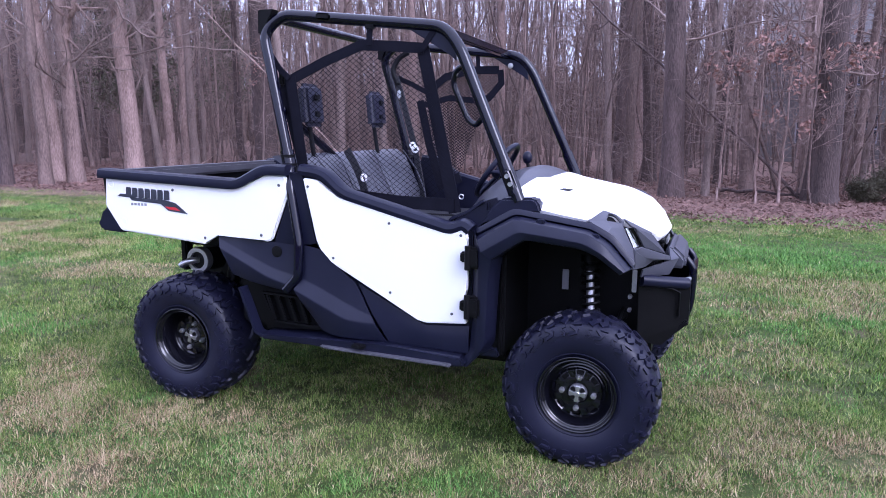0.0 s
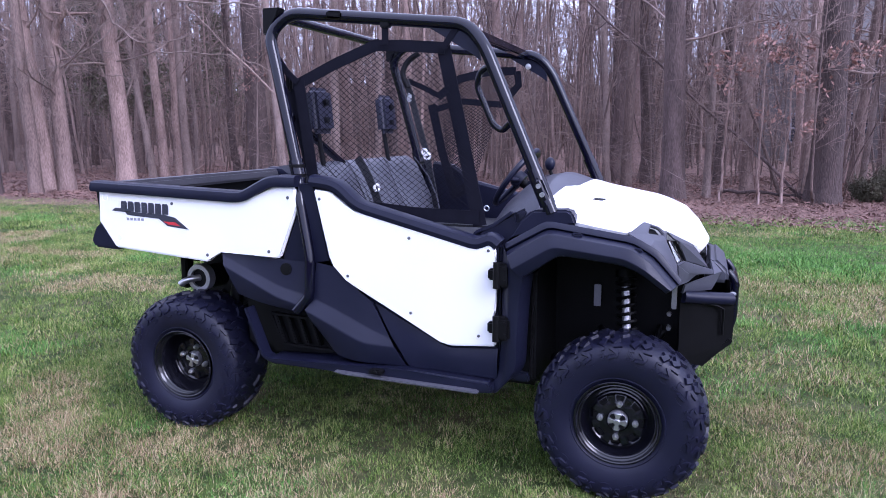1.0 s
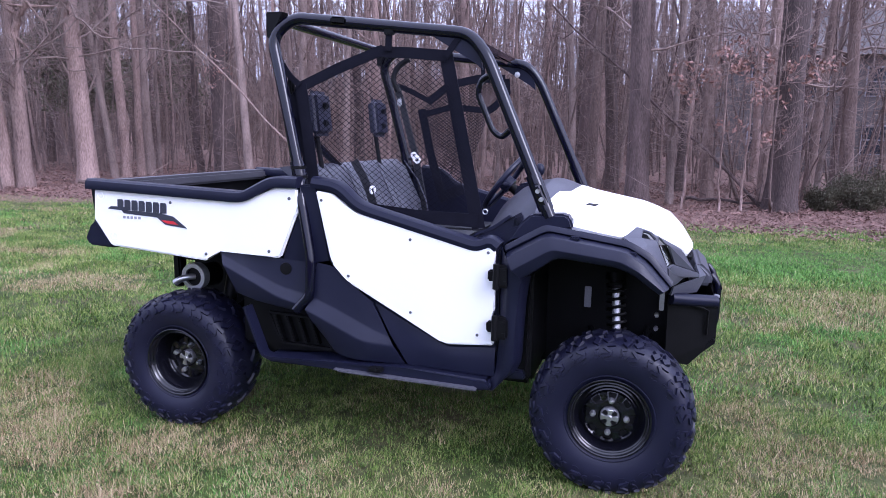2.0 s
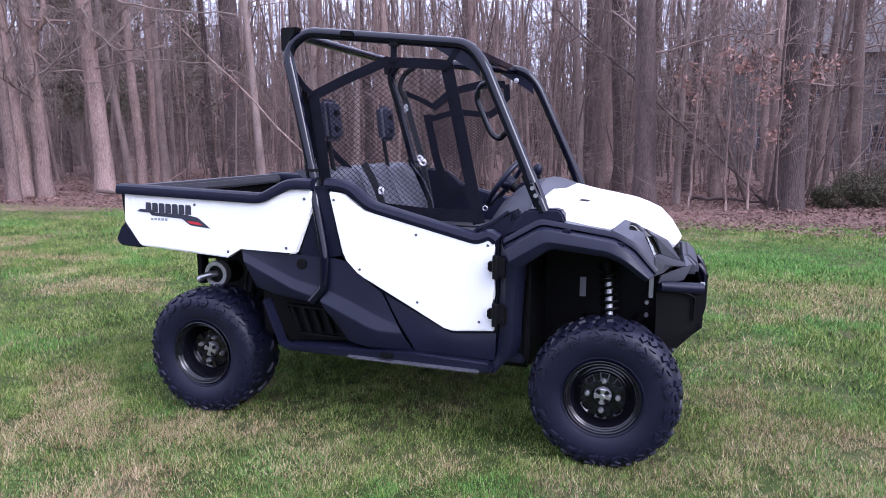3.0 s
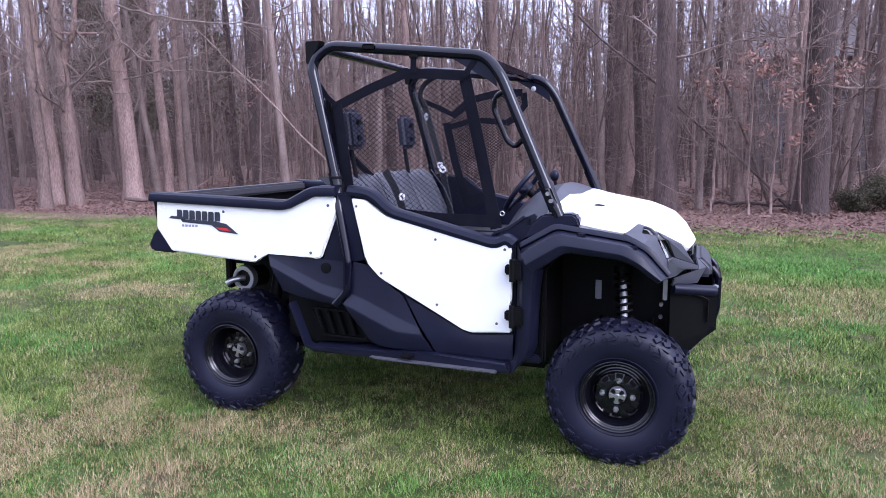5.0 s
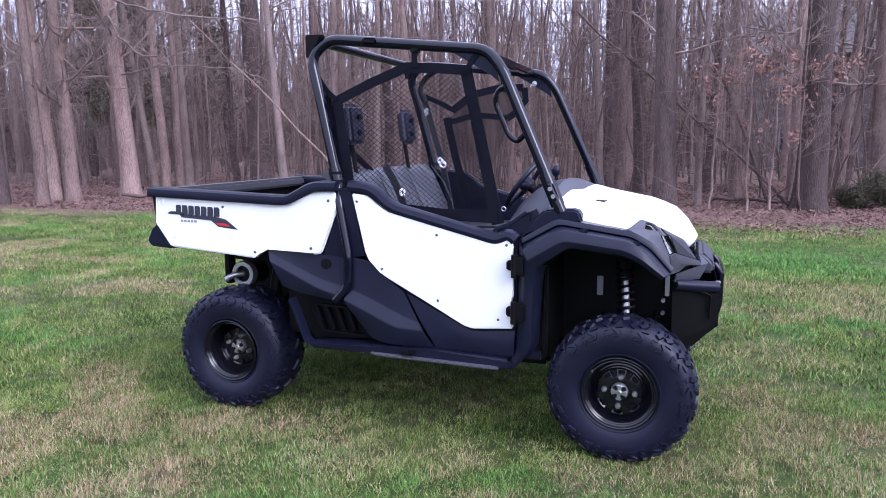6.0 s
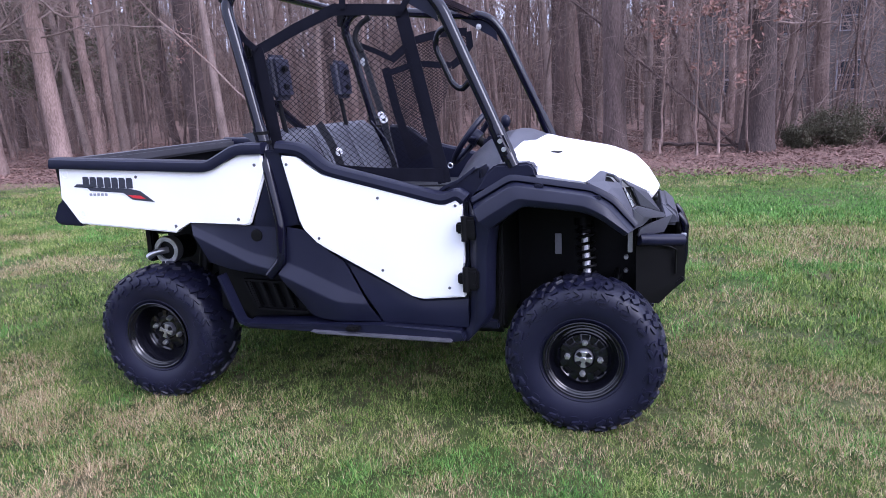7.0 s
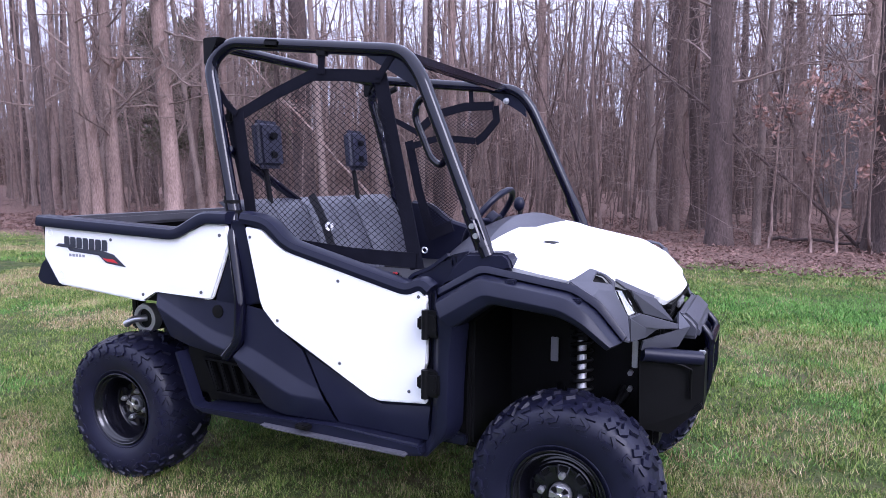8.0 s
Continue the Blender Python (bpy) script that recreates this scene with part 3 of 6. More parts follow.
# cab side: pillar panel, lower mouldings, step
for s in (-1, 1):
    fx = (lambda b: b) if s < 0 else flip
    bm = prism([(0.674, 1.19), (0.748, 1.19), (0.815, 0.872), (0.735, 0.855), (0.59, 0.862), (0.592, 0.88), (0.688, 1.10)], -0.742, -0.70, 0.005)
    part("pillar_panel", fx(bm), M_TRIM, vehicle)
    rows = [with_y(-0.742, [(0.27, 0.888), (0.42, 0.876), (0.58, 0.866), (0.725, 0.858)]),
            with_y(-0.752, [(0.287, 0.866), (0.425, 0.806), (0.58, 0.742), (0.728, 0.710)]),
            with_y(-0.785, [(0.312, 0.828), (0.44, 0.768), (0.58, 0.703), (0.712, 0.672)]),
            with_y(-0.772, [(0.375, 0.700), (0.47, 0.672), (0.58, 0.655), (0.668, 0.643)]),
            with_y(-0.70, [(0.380, 0.695), (0.47, 0.668), (0.58, 0.65), (0.665, 0.64)])]
    low = part("rear_lower_panel", fx(loft(creased(rows, 0.007, 0.03))), M_PLASTIC, vehicle, "moulded black plastic side panel", 40)
    bm = revolve([(0.0, -0.0025), (0.021, -0.0025), (0.0265, -0.0015), (0.0275, 0.004)], 20)
    ob = part("plug", bm, M_BLACK, low)
    ob.location, ob.rotation_euler = (0.605, 0.748 * s, 0.822), (0, 0, 0 if s < 0 else math.pi)
    bm = loft([[(0.27, -0.742, 0.888), (0.287, -0.762, 0.866), (0.312, -0.780, 0.828), (0.375, -0.780, 0.700)],
               [(0.26, -0.60, 0.87), (0.30, -0.60, 0.80), (0.33, -0.60, 0.745), (0.36, -0.60, 0.69)]])
    part("wheel_arch_liner", fx(bm), M_BLACK, vehicle)
    rows = [with_y(-0.752, [(0.757, 0.862), (0.845, 0.850), (0.875, 0.815), (0.95, 0.755), (1.012, 0.712)]),
            with_y(-0.762, [(0.747, 0.706), (0.84, 0.672), (0.92, 0.637), (1.0, 0.602), (1.090, 0.563)]),
            with_y(-0.797, [(0.720, 0.662), (0.80, 0.628), (0.89, 0.588), (0.99, 0.545), (1.108, 0.528)]),
            with_y(-0.782, [(0.745, 0.610), (0.815, 0.535), (0.86, 0.475), (0.95, 0.458), (1.165, 0.452)]),
            with_y(-0.72, [(0.75, 0.60), (0.82, 0.525), (0.86, 0.468), (0.95, 0.452), (1.165, 0.446)])]
    rows = [r[:-1] + [(r[-1][0], -0.748, r[-1][2])] for r in rows[:-1]] + rows[-1:]
    part("middle_lower_panel", fx(loft(creased(rows, 0.007, 0.03))), M_PLASTIC, vehicle, "moulded black plastic side panel", 40)
    # recessed engine vent
    bm = prism([(0.40, 0.655), (0.70, 0.655), (0.86, 0.455), (0.50, 0.43)], -0.69, -0.66, 0.004)
    vent = part("engine_vent", fx(bm), M_BLACK, vehicle, "recessed black louvred vent")
    for i in range(4):
        x = 0.515 + 0.058 * i
        bm = prism([(x, 0.605), (x + 0.02, 0.605), (x + 0.062, 0.485), (x + 0.042, 0.485)], -0.722, -0.688, 0.004)
        part("louvre", fx(bm), M_BLACK, vent)
    bm = sweep(rounded(with_y(-0.712, [(0.50, 0.612), (0.74, 0.602), (0.815, 0.472), (0.56, 0.478), (0.50, 0.612)]), 0.012, 3), [(-0.01, -0.005), (0.01, -0.005), (0.01, 0.005), (-0.01, 0.005)])
    part("vent_frame", fx(bm), M_BLACK, vent)
    bm = sweep(rounded(with_y(-0.765, [(0.422, 0.645), (0.505, 0.435), (0.54, 0.425), (0.88, 0.438), (1.04, 0.445)]), 0.02), [(-0.03, -0.006), (0.03, -0.006), (0.03, 0.006), (-0.03, 0.006)])
    part("vent_lip", fx(bm), M_TRIM, vehicle)
    bm = prism([(0.51, 0.425), (0.85, 0.445), (1.18, 0.452), (1.53, 0.44), (1.545, 0.40), (1.47, 0.388), (1.0, 0.405), (0.53, 0.405)], -0.79, -0.60, 0.010)
    part("side_step", fx(bm), M_PLASTIC, vehicle)
    # a thin lip in a lighter grey than the step
    bm = prism([(0.86, 0.418), (1.48, 0.409), (1.49, 0.400), (0.90, 0.409)], -0.822, -0.785, 0.003)
    part("step_edge", fx(bm), M_EDGE, vehicle, "thin grey step edge")
    bm = box((1.025, -0.82, 0.428), (1.085, -0.78, 0.446), 0.004)
    part("step_bracket", fx(bm), M_BLACK, vehicle)
    bm = revolve([(0.0, -0.004), (0.007, -0.003), (0.009, 0.002)], 10)
    ob = part("bolt", bm, M_BLACK, vehicle)
    ob.location, ob.rotation_euler = (1.055, 0.821 * s, 0.437), (0, 0, 0 if s < 0 else math.pi)

    # half door: dark frame, white panel, hinges
    bm = prism([(0.735, 1.20), (0.855, 1.19), (0.945, 1.105), (1.46, 0.975), (1.515, 1.0), (1.552, 0.97), (1.552, 0.447), (1.18, 0.452), (1.012, 0.705), (0.875, 0.83), (0.80, 0.86), (0.745, 1.15)], -0.728, -0.69, 0.008)
    door = part("half_door", fx(bm), M_TRIM, vehicle, "dark half door with bolted white panel")
    bm = prism([(0.755, 1.168), (0.83, 1.160), (0.94, 1.078), (1.465, 0.950), (1.520, 0.988), (1.540, 0.950), (1.532, 0.90), (1.542, 0.83), (1.542, 0.725), (1.522, 0.675), (1.538, 0.640), (1.542, 0.578), (1.35, 0.562), (1.315, 0.574),
                (0.893, 0.792), (0.845, 0.858), (0.822, 0.88)], -0.757, -0.732, 0.006, seg=3)
    panel = part("door_panel", fx(bm), M_WHITE, door, "white plastic door panel")
    bm = sweep(rounded(with_y(-0.725, [(0.735, 1.200), (0.855, 1.188), (0.945, 1.103), (1.46, 0.973), (1.515, 0.998), (1.545, 0.975)]), 0.05), [(-0.034, -0.018), (0.034, -0.018), (0.038, 0.0), (0.03, 0.02), (0.015, 0.028), (-0.02, 0.028), (-0.034, 0.015)])
    part("door_rail", fx(bm), M_TRIM, door)
    bm = loft([with_y(-0.738, [(1.022, 0.706), (1.315, 0.560), (1.35, 0.548), (1.548, 0.565)]),
               with_y(-0.752, [(1.098, 0.575), (1.25, 0.530), (1.36, 0.510), (1.548, 0.515)]),
               with_y(-0.746, [(1.176, 0.454), (1.30, 0.452), (1.42, 0.448), (1.548, 0.445)])])
    part("door_lower_skin", fx(bm), M_TRIM, door)
    for x, z in ((0.783, 1.13), (0.907, 0.815), (1.187, 0.682), (1.182, 0.987), (1.474, 0.615), (1.510, 0.955)):
        bm = revolve([(0.0, -0.0035), (0.004, -0.0035), (0.0060, -0.002), (0.0065, 0.002)], 14)
        ob = new("bolt", as_mesh("bolt", bm, M_EDGE))
        ob.parent, ob.location, ob.rotation_euler = door, (x, 0.757 * s, z), (0, 0, 0 if s < 0 else math.pi)
    for z in (0.868, 0.660):
        bm = box((1.545, -0.795, z - 0.045), (1.605, -0.745, z + 0.045), 0.010)
        rod((1.552, -0.79, z - 0.05), (1.552, -0.79, z + 0.05), 0.013, bm)
        box((1.515, -0.782, z - 0.022), (1.56, -0.752, z + 0.022), 0.006, bm)
        hinge = part("door_hinge", fx(bm), M_BLACK, vehicle, "black bolt-on door hinge")
        for dz in (-0.022, 0.022):
            bm = rod((1.588, -0.799, z + dz), (1.588, -0.790, z + dz), 0.008, k=8)
            part("hinge_bolt", fx(bm), M_BLACK, hinge)

    # front wing with its flared arch
    rows = [with_y(-0.695, [(1.60, 0.995), (1.735, 1.062), (1.89, 1.040), (2.04, 1.018), (2.125, 0.975), (2.200, 0.890)]),
            with_y(-0.728, [(1.568, 0.985), (1.725, 1.078), (1.89, 1.055), (2.05, 1.032), (2.135, 0.985), (2.215, 0.885)]),
            with_y(-0.742, [(1.575, 0.965), (1.735, 1.055), (1.89, 1.033), (2.045, 1.010), (2.12, 0.965), (2.205, 0.870)]),
            with_y(-0.750, [(1.580, 0.955), (1.737, 1.046), (1.89, 1.025), (2.042, 1.003), (2.115, 0.960), (2.200, 0.866)]),
            with_y(-0.790, [(1.590, 0.945), (1.745, 1.038), (1.89, 1.017), (2.038, 0.996), (2.105, 0.955), (2.190, 0.864)]),
            with_y(-0.812, [(1.615, 0.900), (1.765, 0.992), (1.89, 0.978), (2.022, 0.962), (2.088, 0.930), (2.180, 0.862)]),
            with_y(-0.800, [(1.650, 0.868), (1.785, 0.962), (1.89, 0.952), (2.010, 0.940), (2.075, 0.914), (2.165, 0.850)]),
            with_y(-0.70, [(1.660, 0.868), (1.79, 0.962), (1.89, 0.952), (2.005, 0.940), (2.068, 0.914), (2.16, 0.850)])]
    rows.insert(3, [(x, -0.727, z + 0.002) for x, _, z in rows[3]])
    wing = part("front_wing", fx(loft(creased(rows, 0.0035, 0.022))), M_PLASTIC, vehicle, "flared black plastic front wing", 34)
    rows = [[(1.560, -0.735, 0.98), (1.562, -0.742, 0.80), (1.562, -0.742, 0.60), (1.552, -0.742, 0.46), (1.505, -0.742, 0.395)],
            [(1.600, -0.800, 0.925), (1.598, -0.785, 0.80), (1.595, -0.780, 0.60), (1.585, -0.775, 0.47), (1.545, -0.770, 0.392)],
            [(1.655, -0.800, 0.868), (1.640, -0.785, 0.78), (1.632, -0.780, 0.62), (1.628, -0.770, 0.50), (1.600, -0.765, 0.455)],
            [(1.672, -0.70, 0.868), (1.658, -0.69, 0.78), (1.650, -0.69, 0.62), (1.645, -0.68, 0.50), (1.615, -0.68, 0.45)]]
    part("wing_post", fx(loft(creased(rows, 0.010, 0.03))), M_PLASTIC, vehicle, "black plastic panel behind the front wheel")
    for x, z in ((1.845, 1.036), (2.06, 0.99)):
        part("wing_clip", fx(box((x - 0.018, -0.772, z - 0.012), (x + 0.018, -0.745, z + 0.004), 0.004)), M_PLASTIC, wing)
    part("side_marker", fx(box((2.130, -0.800, 0.888), (2.150, -0.775, 0.908), 0.006)), M_BLACK, wing)
    # wheel well
    bm = loft([[(1.66, -0.68, 0.45), (1.67, -0.68, 0.86), (1.79, -0.68, 0.97), (2.06, -0.66, 0.93), (2.16, -0.64, 0.83)],
               [(1.64, -0.28, 0.40), (1.66, -0.28, 0.90), (1.79, -0.28, 0.99), (2.08, -0.28, 0.96), (2.20, -0.28, 0.86)]])
    part("wheel_well", fx(bm), M_BLACK, vehicle)

# chassis, floor, power train
part("belly_pan", box((0.28, -0.50, 0.34), (1.66, 0.50, 0.42), 0.02), M_BLACK, vehicle)
part("floor_pan", box((0.95, -0.68, 0.42), (1.66, 0.68, 0.46), 0.006), M_PLASTIC, vehicle)
part("firewall", box((1.62, -0.66, 0.42), (1.68, 0.66, 1.05), 0.01), M_BLACK, vehicle)
part("engine_cover", box((0.30, -0.62, 0.42), (0.95, 0.62, 0.80), 0.02), M_BLACK, vehicle)
part("front_frame", box((1.66, -0.26, 0.36), (2.26, 0.26, 0.92), 0.02), M_BLACK, vehicle)
part("rear_frame", box((-0.26, -0.22, 0.36), (0.32, 0.22, 0.82), 0.02), M_BLACK, vehicle)
for s in (-1, 1):
    for z0, z1, dx in ((0.36, 0.26, 0.16), (0.56, 0.42, 0.13)):
        part("control_arm", tube([(AXLE - dx, 0.25 * s, z0), (AXLE, 0.54 * s, z1), (AXLE + dx, 0.25 * s, z0)], 0.016, 0.06), M_BLACK, vehicle)
        part("control_arm", tube([(-dx, 0.21 * s, z0), (0, 0.50 * s, z1), (dx, 0.21 * s, z0)], 0.016, 0.06), M_BLACK, vehicle)
    part("drive_shaft", rod((AXLE, 0.2 * s, 0.37), (AXLE, 0.58 * s, HUB_Z), 0.016), M_BLACK, vehicle)
    part("drive_shaft", rod((0, 0.2 * s, 0.37), (0, 0.55 * s, HUB_Z), 0.018), M_BLACK, vehicle)
    # coil-over damper
    top, foot = Vector((1.985, 0.355 * s, 0.83)), Vector((2.015, 0.44 * s, 0.44))
    damper = part("damper", rod(top, foot, 0.018), M_ALU, vehicle, "coil-over damper with bare alloy body")
    ax = (foot - top).normalized()
    u = ax.cross(Vector((0, 1, 0))).normalized()
    w = ax.cross(u)
    coil = [top + ax * (0.03 + 0.33 * i / 110) + (u * math.cos(i * 0.56) + w * math.sin(i * 0.56)) * 0.037 for i in range(111)]
    part("spring", sweep(coil, disc(0.0072, 6)), M_BLACK, damper)
    part("dust_cover", rod(top, top + ax * 0.06, 0.027), M_BLACK, damper)
    part("spring_seat", rod(top - ax * 0.01, top + ax * 0.02, 0.042), M_BLACK, damper)
    part("tie_rod", rod((2.13, 0.22 * s, 0.60), (2.11, 0.52 * s, 0.50), 0.010), M_BLACK, vehicle)
    part("rear_damper", rod((0.10, 0.34 * s, 0.80), (0.08, 0.44 * s, 0.42), 0.035), M_BLACK, vehicle)
    for x, z in ((2.165, 0.665), (2.165, 0.605)):
        part("bolt", rod((x, 0.33 * s, z), (x, 0.355 * s, z), 0.010, k=6), M_STEEL, vehicle)
    part("bracket", box((2.172, 0.36 * s - 0.006, 0.690), (2.192, 0.36 * s + 0.006, 0.79), 0.003), M_ALU, vehicle)
part("warning_label", box((1.850, -0.290, 0.66), (1.880, -0.284, 0.755), 0.002), M_GREY, vehicle, "pale grey label plate")
# exhaust end and pipe above the rear wheel
muff = part("silencer", rod((0.0, -0.40, 0.695), (-0.02, -0.535, 0.70), 0.060, k=24), M_BLACK, vehicle, "round silencer with alloy end ring")
part("exhaust_pipe", tube([(-0.02, -0.53, 0.70), (-0.045, -0.565, 0.70), (-0.07, -0.58, 0.69), (-0.095, -0.585, 0.672)], 0.016, 0.05), M_STEEL, muff)
bm = revolve([(0.045, -0.545), (0.066, -0.545), (0.070, -0.53), (0.066, -0.50), (0.045, -0.50)], 28, closed=True)
ob = part("end_ring", bm, M_ALU, muff)
ob.location = (-0.02, 0, 0.70)
part("tail_frame", box((-0.20, -0.46, 0.62), (-0.16, -0.40, 0.86), 0.008), M_BLACK, vehicle)
part("tail_frame", box((-0.16, -0.44, 0.76), (0.30, -0.36, 0.86), 0.008), M_BLACK, vehicle)

# bonnet
xs = [1.69, 1.76, 1.825, 1.92, 2.015, 2.06, 2.09, 2.137, 2.198, 2.258, 2.288, 2.306]
zc = [1.186, 1.174, 1.160, 1.144, 1.126, 1.117, 1.109, 1.096, 1.072, 1.012, 0.968, 0.938]
ze = [1.125, 1.110, 1.072, 1.054, 1.038, 1.055, 1.052, 1.022, 0.990, 0.957, 0.943, 0.930]
hw = [0.615, 0.655, 0.698, 0.695, 0.685, 0.605, 0.570, 0.522, 0.450, 0.375, 0.325, 0.285]
rows = []
for x, c, e, h in zip(xs, zc, ze, hw):
    row = []
    for i in range(-10, 11):
        u = i / 10
        back = (0.035 * (1 - u * u)) if x < 1.9 else 0.0
        back *= (1.9 - x) / 0.2 if x < 1.9 else 0
        row.append((x + back - 0.03 * u * u * (x > 2.28), h * u, e + (c - e) * (1 - abs(u) ** 2.5)))
    rows.append(row)
bm = bmesh.new()
grid = [[bm.verts.new(p) for p in row] for row in rows]
low = [[bm.verts.new((p[0] - 0.01, p[1] * 0.985, p[2] - 0.018)) for p in row] for row in rows]
for i in range(len(rows) - 1):
    for j in range(20):
        bm.faces.new((grid[i][j], grid[i][j + 1], grid[i + 1][j + 1], grid[i + 1][j]))
        bm.faces.new((low[i][j], low[i + 1][j], low[i + 1][j + 1], low[i][j + 1]))
for i in range(len(rows) - 1):
    for j in (0, 20):
        bm.faces.new((grid[i][j], grid[i + 1][j], low[i + 1][j], low[i][j]))
for j in range(20):
    for i in (0, len(rows) - 1):
        bm.faces.new((grid[i][j], grid[i][j + 1], low[i][j + 1], low[i][j]))
bonnet = part("bonnet", bm, M_WHITE, vehicle, "white plastic bonnet", 40)


def bonnet_z(x, y):
    c, e, h = np.interp(x, xs, zc), np.interp(x, xs, ze), np.interp(x, xs, hw)
    return float(e + (c - e) * (1 - abs(y / h) ** 2.5))


for s in (-1, 1):
    bm = bmesh.new()
    pts = [(1.848, -0.420), (1.858, -0.385), (1.896, -0.368), (1.886, -0.408)]
    top = [bm.verts.new((x, y * -s, bonnet_z(x, y) + 0.003)) for x, y in pts]
    low = [bm.verts.new((x, y * -s, bonnet_z(x, y) - 0.012)) for x, y in pts]
    bm.faces.new(top)
    bm.faces.new(low[::-1])
    for i in range(4):
        bm.faces.new((top[i], low[i], low[(i + 1) % 4], top[(i + 1) % 4]))
    part("bonnet_vent", bm, M_BLACK, bonnet)

# cowl and dash


def hump(rows):
    """A crowned cover through rows of (x, height at the middle, height at the ends), closed down in front and behind."""
    pts = [[(x, 0.575 * i / 8, e + (c - e) * (1 - abs(i / 8) ** 2.4)) for i in range(-8, 9)] for x, c, e in rows]
    bm = bmesh.new()
    grid = [[bm.verts.new(p) for p in row] for row in pts]
    for a, b in zip(grid, grid[1:]):
        for j in range(16):
            bm.faces.new((a[j], a[j + 1], b[j + 1], b[j]))
    for g, row in ((grid[0], pts[0]), (grid[-1], pts[-1])):
        low = [bm.verts.new((p[0] + 0.03, p[1], 0.95)) for p in row]
        for j in range(16):
            bm.faces.new((g[j], g[j + 1], low[j + 1], low[j]))
    return bm


part("cowl", hump(((1.652, 1.216, 1.080), (1.68, 1.214, 1.08), (1.71, 1.206, 1.078), (1.762, 1.186, 1.066), (1.790, 1.140, 1.03))), M_POD, vehicle, "smooth dark cowl behind the bonnet", 40)
dash = part("dash_top", hump(((1.43, 1.06, 0.96), (1.46, 1.12, 0.985), (1.52, 1.172, 1.02), (1.595, 1.205, 1.055), (1.650, 1.214, 1.072))), M_PLASTIC, vehicle, "black moulded dash top", 30)
part("gauge_hood", prism([(1.405, 1.10), (1.43, 1.165), (1.52, 1.185), (1.53, 1.12)], 0.22, 0.50, 0.012), M_PLASTIC, dash)
for s in (-1, 1):
    # angular bin and grab edge beside the post
    bm = prism([(1.40, 0.935), (1.43, 1.005), (1.50, 1.035), (1.565, 1.085), (1.60, 1.10), (1.60, 0.95)], -0.655, -0.40, 0.012)
    part("dash_bin", bm if s < 0 else flip(bm), M_PLASTIC, dash)
    bm = sweep(rounded([(1.395, -0.64, 0.95), (1.43, -0.645, 1.012), (1.505, -0.648, 1.042), (1.575, -0.650, 1.094)], 0.02), [(-0.012, -0.006), (0.012, -0.006), (0.012, 0.006), (-0.012, 0.006)])
    part("dash_edge", bm if s < 0 else flip(bm), M_TRIM, dash)
part("dashboard", box((1.44, -0.60, 0.86), (1.64, 0.60, 1.02), 0.03), M_PLASTIC, vehicle)
for s in (-1, 1):
    bm = prism([(1.56, 0.98), (1.62, 1.07), (1.665, 1.112), (1.80, 1.118), (1.820, 1.104), (1.836, 1.058), (1.73, 1.066)], -0.708, -0.62, 0.010, seg=3)
    part("pillar_foot_cover", bm if s < 0 else flip(bm), M_TRIM, vehicle)
    bm = prism([(1.45, 0.90), (1.64, 0.98), (1.68, 1.06), (1.60, 1.06), (1.50, 1.0)], -0.68, -0.58, 0.012)
    part("dash_end", bm if s < 0 else flip(bm), M_PLASTIC, vehicle)

